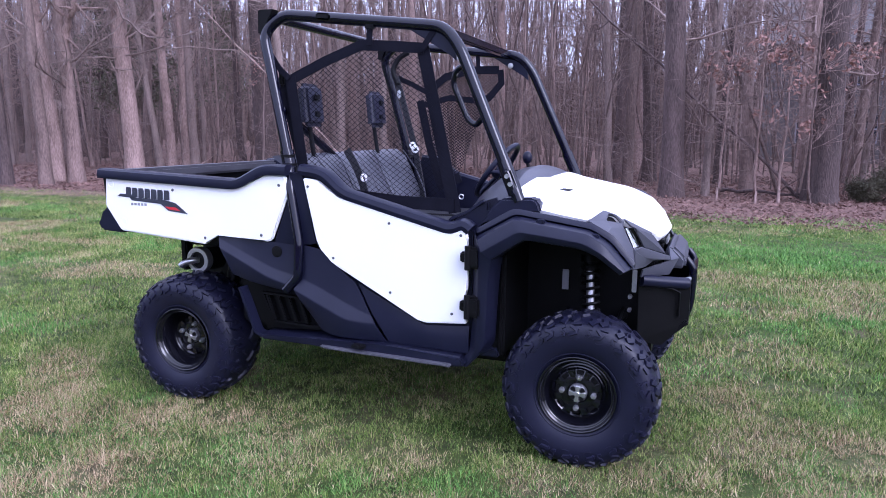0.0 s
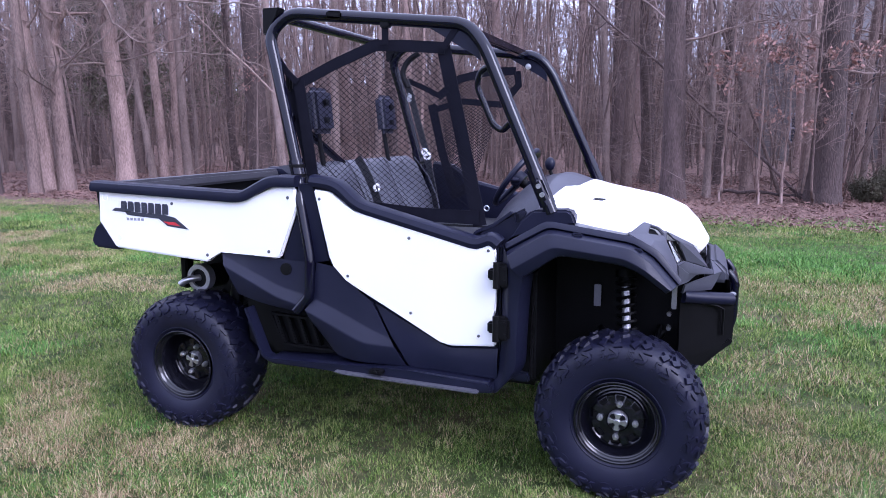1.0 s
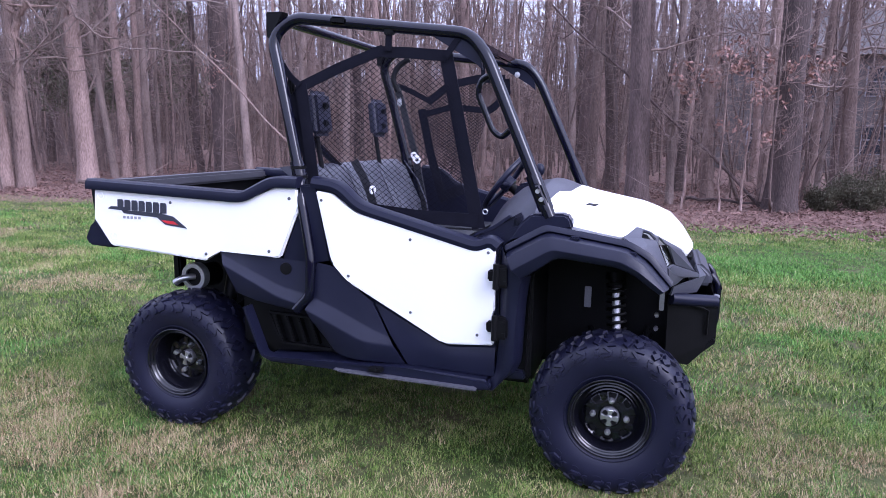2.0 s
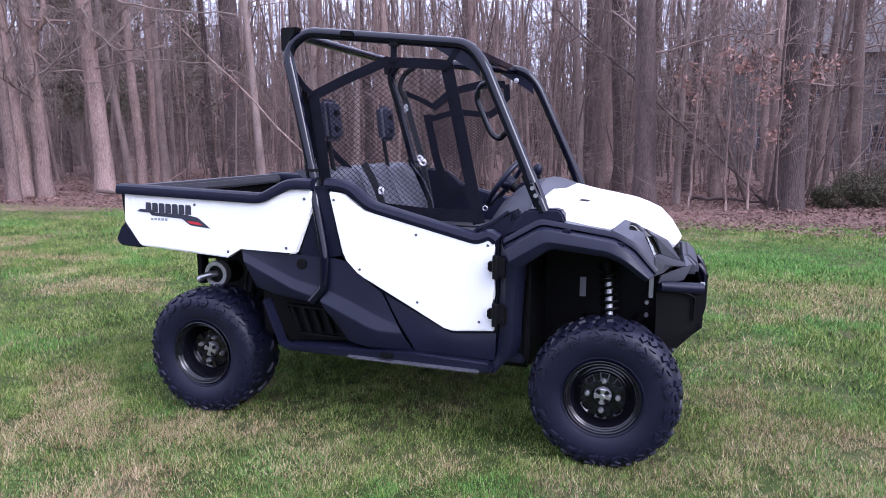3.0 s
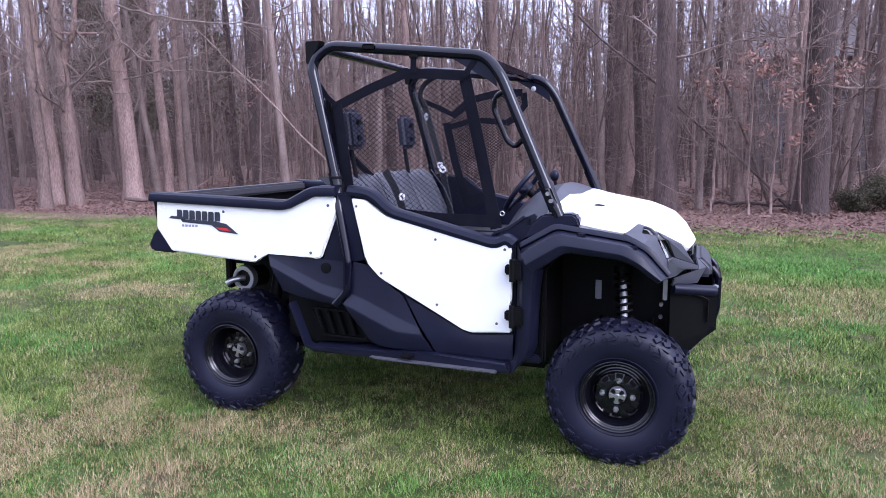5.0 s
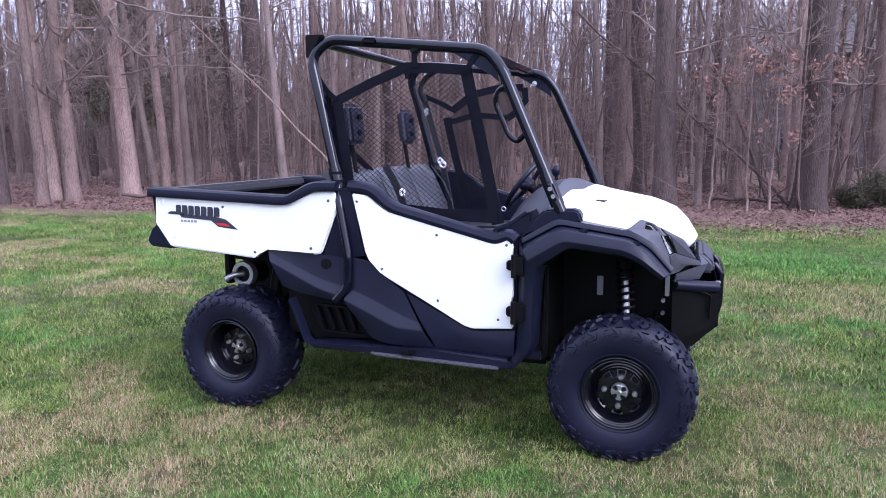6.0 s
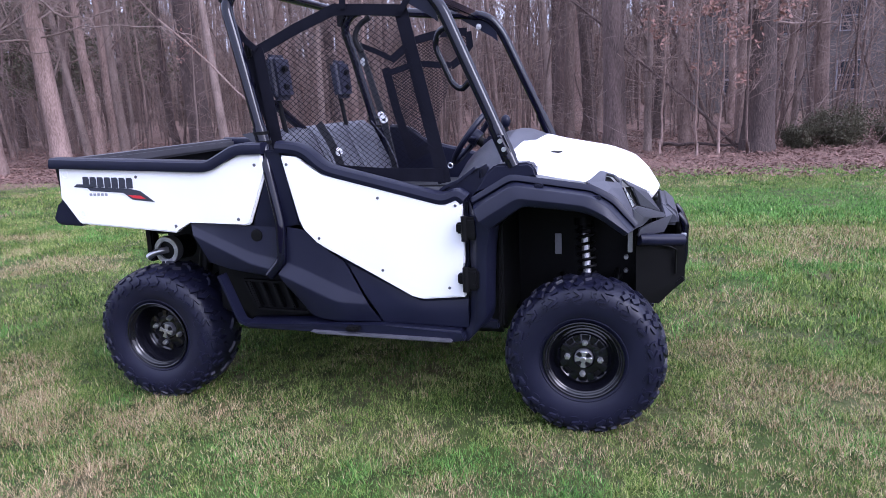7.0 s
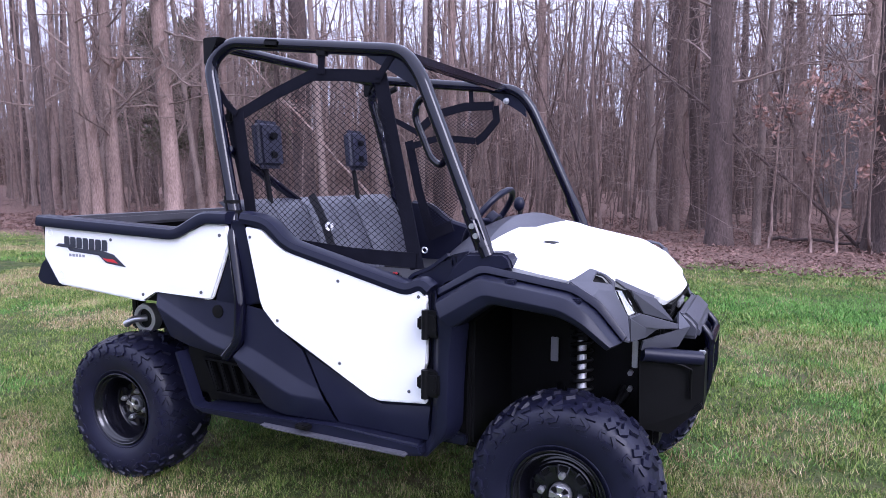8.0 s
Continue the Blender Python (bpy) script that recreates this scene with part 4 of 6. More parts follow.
# nose: lamp pods, grille, cheeks, bumper
for s in (-1, 1):
    fx = (lambda b: b) if s < 0 else flip
    A, B, C, D = (2.020, -0.700, 1.038), (2.066, -0.600, 1.074), (2.140, -0.545, 1.030), (2.258, -0.378, 0.957)
    R1, R2, R3, S1 = (2.122, -0.618, 1.060), (2.152, -0.612, 1.036), (2.154, -0.621, 1.006), (2.110, -0.675, 1.014)
    O1, O2, O3, O4 = (2.089, -0.662, 1.039), (2.092, -0.626, 1.063), (2.118, -0.628, 1.056), (2.142, -0.617, 1.027)
    E, F, low, L4 = (2.100, -0.724, 1.000), (2.185, -0.712, 0.868), (2.200, -0.573, 0.830), (2.192, -0.578, 0.918)
    lL, lR, fu = (2.160, -0.600, 1.013), (2.246, -0.408, 0.955), (2.236, -0.490, 0.866)
    flip_it = s > 0
    pod = shell("lamp_pod", [(A, B, O2, O1), (A, O1, S1, E), (B, R1, O3, O2), (R1, R2, O4, O3), (O1, O4, R3, S1), (R2, R3, O4), (E, S1, R3, L4, low, F)], M_POD, vehicle, "faceted dark headlamp pod", 0.012, flip_it)
    # black floor puts the shade of the pod's opening into colour
    shell("pod_scoop_shade", [tuple((x - 0.012, y + 0.022, z - 0.012) for x, y, z in (O1, O2, O3, O4))], M_BLACK, pod, "", 0.004, flip_it)
    shell("lamp_brow", [((2.150, -0.612, 1.034), (2.138, -0.556, 1.034), (2.243, -0.398, 0.961), (2.242, -0.412, 0.950), (2.172, -0.560, 1.004))], M_POD, pod, "", 0.006, flip_it)
    shell("lamp_recess", [((2.186, -0.545, 0.998), (2.246, -0.395, 0.953), (2.298, -0.318, 0.864), (2.215, -0.462, 0.911))], M_POD, pod, "", 0.008, flip_it)
    # black sheet stands for the shade in the gap beside the lens
    shell("lamp_gap_shade", [((2.160, -0.555, 0.996), (2.184, -0.538, 0.996), (2.216, -0.465, 0.908), (2.196, -0.490, 0.908))], M_BLACK, pod, "", 0.006, flip_it)
    lamp = shell("headlight", [((2.157, -0.606, 1.005), (2.171, -0.560, 0.999), (2.206, -0.500, 0.916), L4)], M_LENS, vehicle, "clear headlamp lens", 0.006, flip_it)
    lamp.visible_shadow = False
    q = [(2.148, -0.590, 1.002), (2.160, -0.545, 0.996), (2.196, -0.488, 0.914), (2.180, -0.564, 0.914)]
    mid = (2.165, -0.548, 0.957)
    shell("reflector", [(q[0], q[1], mid), (q[1], q[2], mid), (q[2], q[3], mid), (q[3], q[0], mid)], M_WHITENED, lamp, "reflector whitened for the sky it mirrors", 0.003, flip_it)
    a, b, c, d, e = (2.196, -0.572, 0.912), (2.216, -0.485, 0.914), (2.324, -0.330, 0.858), (2.326, -0.335, 0.840), (2.264, -0.400, 0.847)
    f, s1, s2, s3, s4 = (2.231, -0.462, 0.824), (2.223, -0.450, 0.810), (2.262, -0.372, 0.818), (2.358, -0.270, 0.842), (2.330, -0.300, 0.786)
    cheek = shell("nose_cheek", [(a, b, c, d, e, fu), (fu, e, f), (a, fu, f, low)], M_POD, vehicle, "angular dark nose cheek", 0.012, flip_it)
    shell("cheek_lip", [(s1, s2, d, s4), (d, s3, s4), (c, (2.312, -0.235, 0.886), s3, d), (s1, s4, (2.322, -0.300, 0.770), (2.215, -0.440, 0.775))], M_POD, cheek, "", 0.008, flip_it)
    # black plate instead of a hole, its inner shade put into colour
    shell("cheek_hole_shade", [((2.243, -0.446, 0.8945), (2.258, -0.418, 0.8905), (2.262, -0.424, 0.8825), (2.246, -0.452, 0.8875))], M_BLACK, cheek, "", 0.006, flip_it)
    shell("bumper_side_plate", [((2.205, -0.425, 0.775), (2.412, -0.300, 0.760), (2.412, -0.280, 0.555), (2.305, -0.325, 0.452), (2.210, -0.390, 0.480))], M_BLACK, vehicle, "flat black steel bumper plate", 0.008, flip_it)
    bm = sweep([(2.258, -0.402, 0.740), (2.345, -0.350, 0.716), (2.372, -0.333, 0.700), (2.372, -0.318, 0.59)], disc(0.005, 6))
    part("plate_edge", fx(bm), M_BLACK, vehicle)
    part("bumper_tube", fx(tube([(2.215, -0.424, 0.760), (2.30, -0.368, 0.748), (2.400, -0.302, 0.736)], 0.026, 0.03, k=18)), M_TRIM, vehicle, "satin black bumper tube")
    part("bumper_upright", fx(tube([(2.400, -0.14, 0.56), (2.418, -0.14, 0.62), (2.418, -0.14, 0.78), (2.385, -0.14, 0.82)], 0.016, 0.04)), M_TUBE, vehicle)
    part("bumper_clamp", fx(box((2.392, -0.308, 0.752), (2.416, -0.285, 0.764), 0.003)), M_ALU, vehicle)
part("bumper_front_plate", box((2.400, -0.285, 0.54), (2.414, 0.285, 0.745), 0.006), M_BLACK, vehicle)
part("bumper_skid", prism([(2.205, 0.48), (2.305, 0.452), (2.415, 0.555), (2.405, 0.575), (2.30, 0.48), (2.205, 0.50)], -0.30, 0.30, 0.004), M_BLACK, vehicle)
part("bumper_crossbar", tube([(2.418, -0.15, 0.765), (2.420, 0, 0.765), (2.418, 0.15, 0.765)], 0.018, 0.1), M_TUBE, vehicle)
bm = box((2.225, -0.31, 0.80), (2.258, 0.31, 0.940), 0.006)
grille = part("grille", bm, M_BLACK, vehicle, "black mesh grille")
bm = bmesh.new()
for i in range(-9, 10):
    for j in range(5):
        y, z = 0.03 * i + (0.015 if j % 2 else 0), 0.815 + 0.024 * j
        box((2.252 + 0.006 * j, y - 0.010, z - 0.008), (2.270 + 0.006 * j, y + 0.010, z + 0.008), 0.003, bm, seg=1)
part("grille_mesh", bm, M_BLACK, grille)
part("grille_emblem", box((2.286, -0.08, 0.870), (2.298, 0.08, 0.900), 0.004), M_ALU, grille, "plain bright emblem bar")
bm = prism([(2.29, 0.785), (2.298, 0.872), (2.326, 0.890), (2.360, 0.864), (2.388, 0.832), (2.386, 0.787)], -0.235, 0.235, 0.014, seg=3)
part("nose_lip", bm, M_POD, vehicle)

# roll cage
R = 0.0255
for s in (-1, 1):
    fx = (lambda b: b) if s < 0 else flip
    bm = tube([(1.738, -0.690, 1.100), (1.452, -0.635, 1.728), (1.375, -0.620, 1.815), (0.585, -0.620, 1.897), (0.495, -0.640, 1.815), (0.535, -0.655, 1.68), (0.650, -0.690, 1.215)], R, 0.085, k=18)
    post = part("cage_side_tube", fx(bm), M_TUBE, vehicle, "gloss black bent roll cage tube")
    part("cage_joint", fx(rod((0.632, -0.684, 1.285), (0.652, -0.690, 1.205), 0.031, k=18)), M_TUBE, post)
    for z0, r in ((1.262, 0.0335), (1.222, 0.0335)):
        part("joint_collar", fx(rod((0.652 + (1.215 - z0) * 0.25, -0.690, z0 - 0.006), (0.652 + (1.215 - z0) * 0.25, -0.690, z0 + 0.006), r, k=18)), M_BLACK, post)
    part("cage_lower_tube", fx(tube([(0.655, -0.700, 1.215), (0.682, -0.738, 1.12), (0.735, -0.764, 0.88), (0.738, -0.780, 0.725), (0.672, -0.782, 0.652)], 0.022, 0.03, k=18)), M_TUBE, vehicle)
    bm = prism([(0.474, 1.918), (0.558, 1.918), (0.545, 1.885), (0.515, 1.86), (0.498, 1.81), (0.474, 1.81)], -0.655, -0.60, 0.005)
    part("cage_corner_plate", fx(bm), M_BLACK, vehicle)
    bm = prism([(1.19, 1.825), (1.36, 1.808), (1.425, 1.735), (1.435, 1.672), (1.40, 1.70)], -0.628, -0.616, 0.002)
    part("cage_gusset", fx(bm), M_TRIM, vehicle)
    bm = rod((1.662, -0.677, 1.262), (1.722, -0.688, 1.130), 0.0305, k=18)
    box((1.683, -0.722, 1.136), (1.718, -0.690, 1.236), 0.012, bm, Matrix.Rotation(radians(-24), 4, "Y"), 3)
    foot = part("cage_foot", fx(bm), M_TUBE, vehicle, "black bolted cage foot")
    for z in (1.172, 1.204):
        x = 1.702 - (z - 1.18) * 0.45
        part("cage_bolt", fx(rod((x, -0.730, z), (x, -0.718, z), 0.0095, k=10)), M_STEEL, foot)
    part("tube_fitting", fx(box((0.775, -0.652, 1.862), (0.845, -0.640, 1.890), 0.010, turn=Matrix.Rotation(radians(5.5), 4, "Y"))), M_BLACK, vehicle)
    bm = revolve([(0.0, -0.008), (0.006, -0.008), (0.009, -0.005), (0.015, -0.004), (0.016, 0.004)], 12)
    ob = part("cage_bolt", bm, M_ALU, vehicle)
    ob.location = (1.33, 0.598, 1.757) if s > 0 else (1.33, -0.572, 1.757)
    if s < 0:
        ob.rotation_euler = (0, 0, math.pi)
    if s < 0:
        part("grab_handle", fx(tube([(1.475, -0.625, 1.655), (1.425, -0.600, 1.640), (1.405, -0.590, 1.585), (1.475, -0.590, 1.430), (1.515, -0.595, 1.405), (1.575, -0.640, 1.455)], 0.0125, 0.04)), M_TUBE, vehicle, "black grab handle on the front post")
bm = box((1.292, -0.60, 1.800), (1.330, 0.60, 1.838), 0.006)
part("cage_front_bar", bm, M_TUBE, vehicle)
part("cage_rear_bar", rod((0.535, -0.62, 1.885), (0.535, 0.62, 1.885), 0.022), M_TUBE, vehicle)
part("cage_brace", rod((0.570, -0.62, 1.47), (0.600, -0.05, 1.18), 0.018), M_TUBE, vehicle)

# seats
for a, b in ((-0.62, -0.215), (-0.205, 0.195), (0.205, 0.62)):
    bm = bmesh.new()
    nz, ny = 7, 9
    rows = []
    for i in range(nz):
        t = i / (nz - 1)
        z = 0.90 + 0.385 * t - (0.02 if i == nz - 1 else 0)
        x = 0.815 - 0.19 * t
        rows.append([(x + 0.035 * math.sin(math.pi * t) * (1 - abs(2 * j / (ny - 1) - 1) ** 3) - 0.03 * (i == nz - 1), a + (b - a) * j / (ny - 1), z) for j in range(ny)])
    g = [[bm.verts.new(p) for p in r] for r in rows]
    k2 = [[bm.verts.new((p[0] - 0.09, p[1], p[2] - 0.01)) for p in r] for r in rows]
    for i in range(nz - 1):
        for j in range(ny - 1):
            bm.faces.new((g[i][j], g[i][j + 1], g[i + 1][j + 1], g[i + 1][j]))
            bm.faces.new((k2[i][j], k2[i + 1][j], k2[i + 1][j + 1], k2[i][j + 1]))
        for j in (0, ny - 1):
            bm.faces.new((g[i][j], g[i + 1][j], k2[i + 1][j], k2[i][j]))
    for j in range(ny - 1):
        for i in (0, nz - 1):
            bm.faces.new((g[i][j], g[i][j + 1], k2[i][j + 1], k2[i][j]))
    back = part("seat_back", bm, M_SEAT, vehicle, "grey vinyl seat back", 40)
    mid = (a + b) / 2
    for dy in (-0.09, 0.09):
        part("seam", sweep([(0.852, mid + dy, 0.93), (0.83, mid + dy * 1.05, 1.03), (0.775, mid + dy * 1.1, 1.15), (0.685, mid + dy * 1.15, 1.262)], disc(0.0035, 6)), M_SEAT, back)
    part("seat_cushion", box((0.78, a, 0.80), (1.27, b, 0.915), 0.035, seg=3), M_CUSHION, vehicle)
part("seat_base", box((0.72, -0.60, 0.46), (1.22, 0.60, 0.80), 0.02), M_PLASTIC, vehicle)
for y in (-0.42, 0.30):
    bm = box((0.580, y - 0.085, 1.395), (0.635, y + 0.085, 1.600), 0.022, turn=Matrix.Rotation(radians(-6), 4, "Y"), seg=3)
    hr = part("headrest", bm, M_REST, vehicle, "black moulded headrest with two slots")
    for z in (1.455, 1.535):
        part("slot", box((0.634, y - 0.022, z - 0.014), (0.648, y + 0.022, z + 0.014), 0.005), M_BLACK, hr)
    part("headrest_post", tube([(0.590, y, 1.42), (0.605, y, 1.33), (0.62, y, 1.24)], 0.012, 0.05), M_BLACK, hr)

# belts
belt = part("seat_belt", strap([(0.60, 0.60, 1.70), (0.64, 0.59, 1.60), (0.69, 0.57, 1.45), (0.745, 0.56, 1.28), (0.80, 0.54, 1.05), (0.82, 0.53, 0.95)], 0.050, 0.005, across=(-0.5, -0.85, 0.1)), M_BELT, vehicle, "grey seat belt with bright tongue")
bm = bmesh.new()
for dx, dz, r in ((-0.010, 0.013, 0.015), (0.007, -0.011, 0.018)):
    sweep([(0.755 + dx + r * math.cos(t), 0.525, 1.277 + dz + r * math.sin(t)) for t in [2 * math.pi * i / 16 for i in range(16)]], disc(0.0065, 8), bm, close=True)
box((0.742, 0.520, 1.268), (0.768, 0.530, 1.290), 0.003, bm)
part("belt_tongue", bm, M_WHITENED, belt, "bright two-lobed belt tongue")
part("belt_guide", box((0.620, 0.562, 1.575), (0.648, 0.580, 1.625), 0.008), M_ALU, belt)
part("belt_loop", tube([(0.62, 0.58, 1.66), (0.58, 0.58, 1.74), (0.62, 0.60, 1.82), (0.68, 0.61, 1.85)], 0.016, 0.06), M_BLACK, vehicle)
belt = part("seat_belt", strap([(0.555, -0.60, 1.62), (0.60, -0.60, 1.45), (0.66, -0.60, 1.22), (0.70, -0.58, 1.0)], 0.045, 0.005), M_WEB, vehicle, "black seat belt beside the rear post")
part("belt_guide", box((0.555, -0.625, 1.575), (0.585, -0.60, 1.665), 0.010), M_BLACK, belt)

belt = part("seat_belt", strap([(0.700, -0.235, 1.28), (0.752, -0.238, 1.20), (0.785, -0.240, 1.13), (0.820, -0.235, 1.02), (0.855, -0.23, 0.92)], 0.040, 0.005, across=(0, 1, 0)), M_BELT, vehicle, "black lap belt with bright latch plate")
bm = revolve([(0.010, -0.004), (0.021, -0.004), (0.021, 0.004), (0.010, 0.004)], 14, closed=True)
ob = part("latch_plate", bm, M_WHITENED, belt)
ob.location, ob.rotation_euler = (0.800, -0.24, 1.14), (0, 0, radians(70))

# steering wheel and levers
bm = bmesh.new()
n1, ctr = Vector((-0.8, 0, 0.6)), Vector((1.335, 0.36, 1.165))
e1, e2 = Vector((0.6, 0, 0.8)), Vector((0, 1, 0))
sweep([ctr + (e1 * math.cos(t) + e2 * math.sin(t)) * 0.175 for t in [2 * math.pi * i / 40 for i in range(40)]], disc(0.0155, 10), bm, close=True)
steer = part("steering_wheel", bm, M_PLASTIC, vehicle, "black three-spoke steering wheel")
for t in (math.pi / 2, -math.pi / 2, math.pi):
    d = e1 * math.cos(t) + e2 * math.sin(t)
    part("spoke", rod(ctr - n1 * 0.02 + d * 0.03, ctr + d * 0.17, 0.012), M_PLASTIC, steer)
part("wheel_boss", rod(ctr - n1 * 0.04, ctr + n1 * 0.005, 0.045, k=18), M_PLASTIC, steer)
part("steering_column", rod(ctr - n1 * 0.03, ctr - n1 * 0.30, 0.025), M_BLACK, vehicle)
lever = part("gear_lever", rod((1.57, 0.20, 1.12), (1.545, 0.20, 1.225), 0.009), M_BLACK, vehicle)
bm = bmesh.new()
bmesh.ops.create_uvsphere(bm, u_segments=16, v_segments=10, radius=0.026)
bmesh.ops.transform(bm, matrix=Matrix.Translation((1.545, 0.20, 1.245)) @ Matrix.Diagonal((1, 1, 1.3, 1)), verts=bm.verts[:])
part("knob", bm, M_TRIM, lever)
pouch = part("belt_buckle", box((1.12, -0.42, 0.925), (1.24, -0.36, 0.975), 0.012), M_BLACK, vehicle)
part("release_tag", box((1.212, -0.405, 0.970), (1.232, -0.388, 0.979), 0.003), M_RED, pouch, "red release tag")

# side nets


def net(outline, y, step, r, lean, bulge, bm):
    """Crossing cords clipped to an outline in x and z, hanging near y."""
    pts = np.array(outline)
    ctr2 = pts.mean(0)
    for sgn in (1, -1):
        d = np.array([math.cos(lean), sgn * math.sin(lean)])
        nn = np.array([-d[1], d[0]])
        lo, hi = (pts @ nn).min(), (pts @ nn).max()
        o = lo + step / 2
        while o < hi:
            hits = []
            for a, b in zip(pts, np.roll(pts, -1, 0)):
                fa, fb = a @ nn - o, b @ nn - o
                if (fa < 0) != (fb < 0):
                    q = a + (b - a) * fa / (fa - fb)
                    hits.append(q @ d)
            hits.sort()
            for h0, h1 in zip(hits[::2], hits[1::2]):
                if h1 - h0 < 0.01:
                    continue
                line = []
                m = max(2, int((h1 - h0) / 0.08) + 1)
                for i in range(m):
                    q = nn * o + d * (h0 + (h1 - h0) * i / (m - 1))
                    away = np.linalg.norm(q - ctr2)
                    w = 0.0035 * math.sin(q[0] * 31 + q[1] * 17)
                    line.append((q[0] + w, y + bulge * max(0, 1 - (away / 0.4) ** 2) + sgn * 0.0012, q[1] + w))
                sweep(line, disc(r, 4), bm)
            o += step
    return bm


NET = [(0.635, 1.60), (0.985, 1.735), (1.275, 1.715), (1.415, 1.085), (0.92, 1.105), (0.70, 1.125)]
netting = part("side_net", net(NET, -0.615, 0.0190, 0.00118, radians(38), -0.02, bmesh.new()), M_WEB, vehicle, "black diamond-mesh window net")
bands = [[(0.622, 1.615), (0.655, 1.38), (0.690, 1.12)], [(0.615, 1.605), (0.80, 1.685), (0.985, 1.752), (1.0, 1.755)], [(0.98, 1.750), (1.13, 1.742), (1.285, 1.728)],
         [(1.275, 1.735), (1.35, 1.40), (1.432, 1.03)], [(0.70, 1.118), (0.92, 1.088), (1.16, 1.068), (1.43, 1.062)]]
for i, (b, w) in enumerate(zip(bands, (0.052, 0.045, 0.045, 0.056, 0.055))):
    part("net_band", strap(with_y(-0.622 + 0.0075 * (i % 2) + 0.003 * (i == 4), b), w, 0.005), M_WEB, netting)
part("net_strap", strap(with_y(-0.632, [(0.622, 1.612), (0.575, 1.65), (0.530, 1.715)]), 0.026, 0.004), M_WEB, netting)
part("net_strap", strap(with_y(-0.630, [(1.030, 1.75), (1.033, 1.84)]), 0.028, 0.004), M_WEB, netting)
part("net_buckle", box((1.012, -0.64, 1.815), (1.055, -0.612, 1.848), 0.004), M_BLACK, netting)
part("net_strap", strap(with_y(-0.630, [(1.280, 1.725), (1.315, 1.775), (1.335, 1.80)]), 0.026, 0.004), M_WEB, netting)
part("net_strap", strap(with_y(-0.630, [(1.18, 1.05), (1.20, 0.99)]), 0.03, 0.004), M_WEB, netting)
bm = revolve([(0.010, -0.003), (0.013, 0.0), (0.010, 0.003), (0.007, 0.0)], 16, closed=True)
ob = part("net_ring", bm, M_STEEL, netting)
ob.location = (1.455, -0.60, 1.10)

FAR = [(0.80, 1.62), (0.93, 1.70), (1.25, 1.735), (1.27, 1.68), (1.16, 1.52), (1.02, 1.12), (0.90, 1.02), (0.76, 1.50)]
far_net = part("side_net", net(FAR, 0.60, 0.0150, 0.0017, radians(35), 0.03, bmesh.new()), M_WEB, vehicle, "unhooked black window net hanging loose")
for i, (b, w) in enumerate((([(0.80, 1.60), (0.93, 1.70), (1.10, 1.735), (1.26, 1.735)], 0.045), ([(1.265, 1.735), (1.275, 1.66), (1.20, 1.575), (1.16, 1.55)], 0.04), ([(0.78, 1.53), (0.95, 1.575), (1.16, 1.555)], 0.035),
             ([(0.76, 1.56), (0.82, 1.30), (0.90, 1.04)], 0.05), ([(0.88, 1.04), (0.98, 1.08), (1.03, 1.10)], 0.06))):
    part("net_band", strap(with_y(0.602 + 0.007 * (i % 2) + 0.0035 * (i == 4), b), w, 0.006), M_WEB, far_net)
part("net_strap", strap(with_y(0.618, [(1.13, 1.73), (1.125, 1.80), (1.12, 1.84)]), 0.024, 0.004), M_WEB, far_net)
part("net_strap", strap(with_y(0.618, [(0.80, 1.61), (0.70, 1.66), (0.60, 1.70)]), 0.03, 0.004), M_WEB, far_net)

# ---------------------------------------------------------------- woods
rng = np.random.default_rng(7)


class Shape:
    """Gathers tapered limbs as triangles."""

    def __init__(self):
        self.v, self.t, self.n = [], [], 0

    def limb(self, line, radii, k):
        line = np.asarray(line, float)
        way = np.gradient(line, axis=0)
        way /= np.linalg.norm(way, axis=1)[:, None] + 1e-9
        ref = np.array([0.0, 1.0, 0.0]) if abs(way[0][1]) < 0.8 else np.array([1.0, 0.0, 0.0])
        u = np.cross(way, ref)
        u /= np.linalg.norm(u, axis=1)[:, None] + 1e-9
        w = np.cross(way, u)
        ang = np.arange(k) * 2 * np.pi / k
        ring = line[:, None] + np.asarray(radii)[:, None, None] * (np.cos(ang)[None, :, None] * u[:, None] + np.sin(ang)[None, :, None] * w[:, None])
        m = len(line)
        a = np.arange(m - 1)[:, None] * k + np.arange(k)[None]
        b = np.arange(m - 1)[:, None] * k + (np.arange(k)[None] + 1) % k
        tri = np.concatenate([np.stack([a, b, b + k], -1).reshape(-1, 3), np.stack([a, b + k, a + k], -1).reshape(-1, 3)])
        self.v.append(ring.reshape(-1, 3))
        self.t.append(tri + self.n)
        self.n += m * k

    def mesh(self, name, material, smooth=True):
        return tri_mesh(name, np.concatenate(self.v), np.concatenate(self.t), material, smooth)


def wander(start, way, length, steps, wobble, rise=0.0):
    """A crooked line."""
    p, d = np.array(start, float), np.array(way, float)
    d /= np.linalg.norm(d)
    out = [p.copy()]
    for _ in range(steps):
        d = d + rng.normal(0, wobble, 3) + (0, 0, rise)
        d /= np.linalg.norm(d)
        p = p + d * length / steps
        out.append(p.copy())
    return np.array(out)


def branch(shape, start, way, length, r, level, k=5):
    line = wander(start, way, length, 5 if level else 4, 0.16, 0.04)
    shape.limb(line, np.linspace(r, max(r * 0.25, 0.0025), len(line)), k)
    if level <= 0:
        return
    for _ in range(3 + level):
        i = rng.integers(1, len(line) - 1)
        d = line[i + 1] - line[i]
        d = d / np.linalg.norm(d) + rng.normal(0, 0.55, 3)
        branch(shape, line[i], d, length * rng.uniform(0.35, 0.6), max(r * 0.45, 0.003), level - 1, max(3, k - 1))


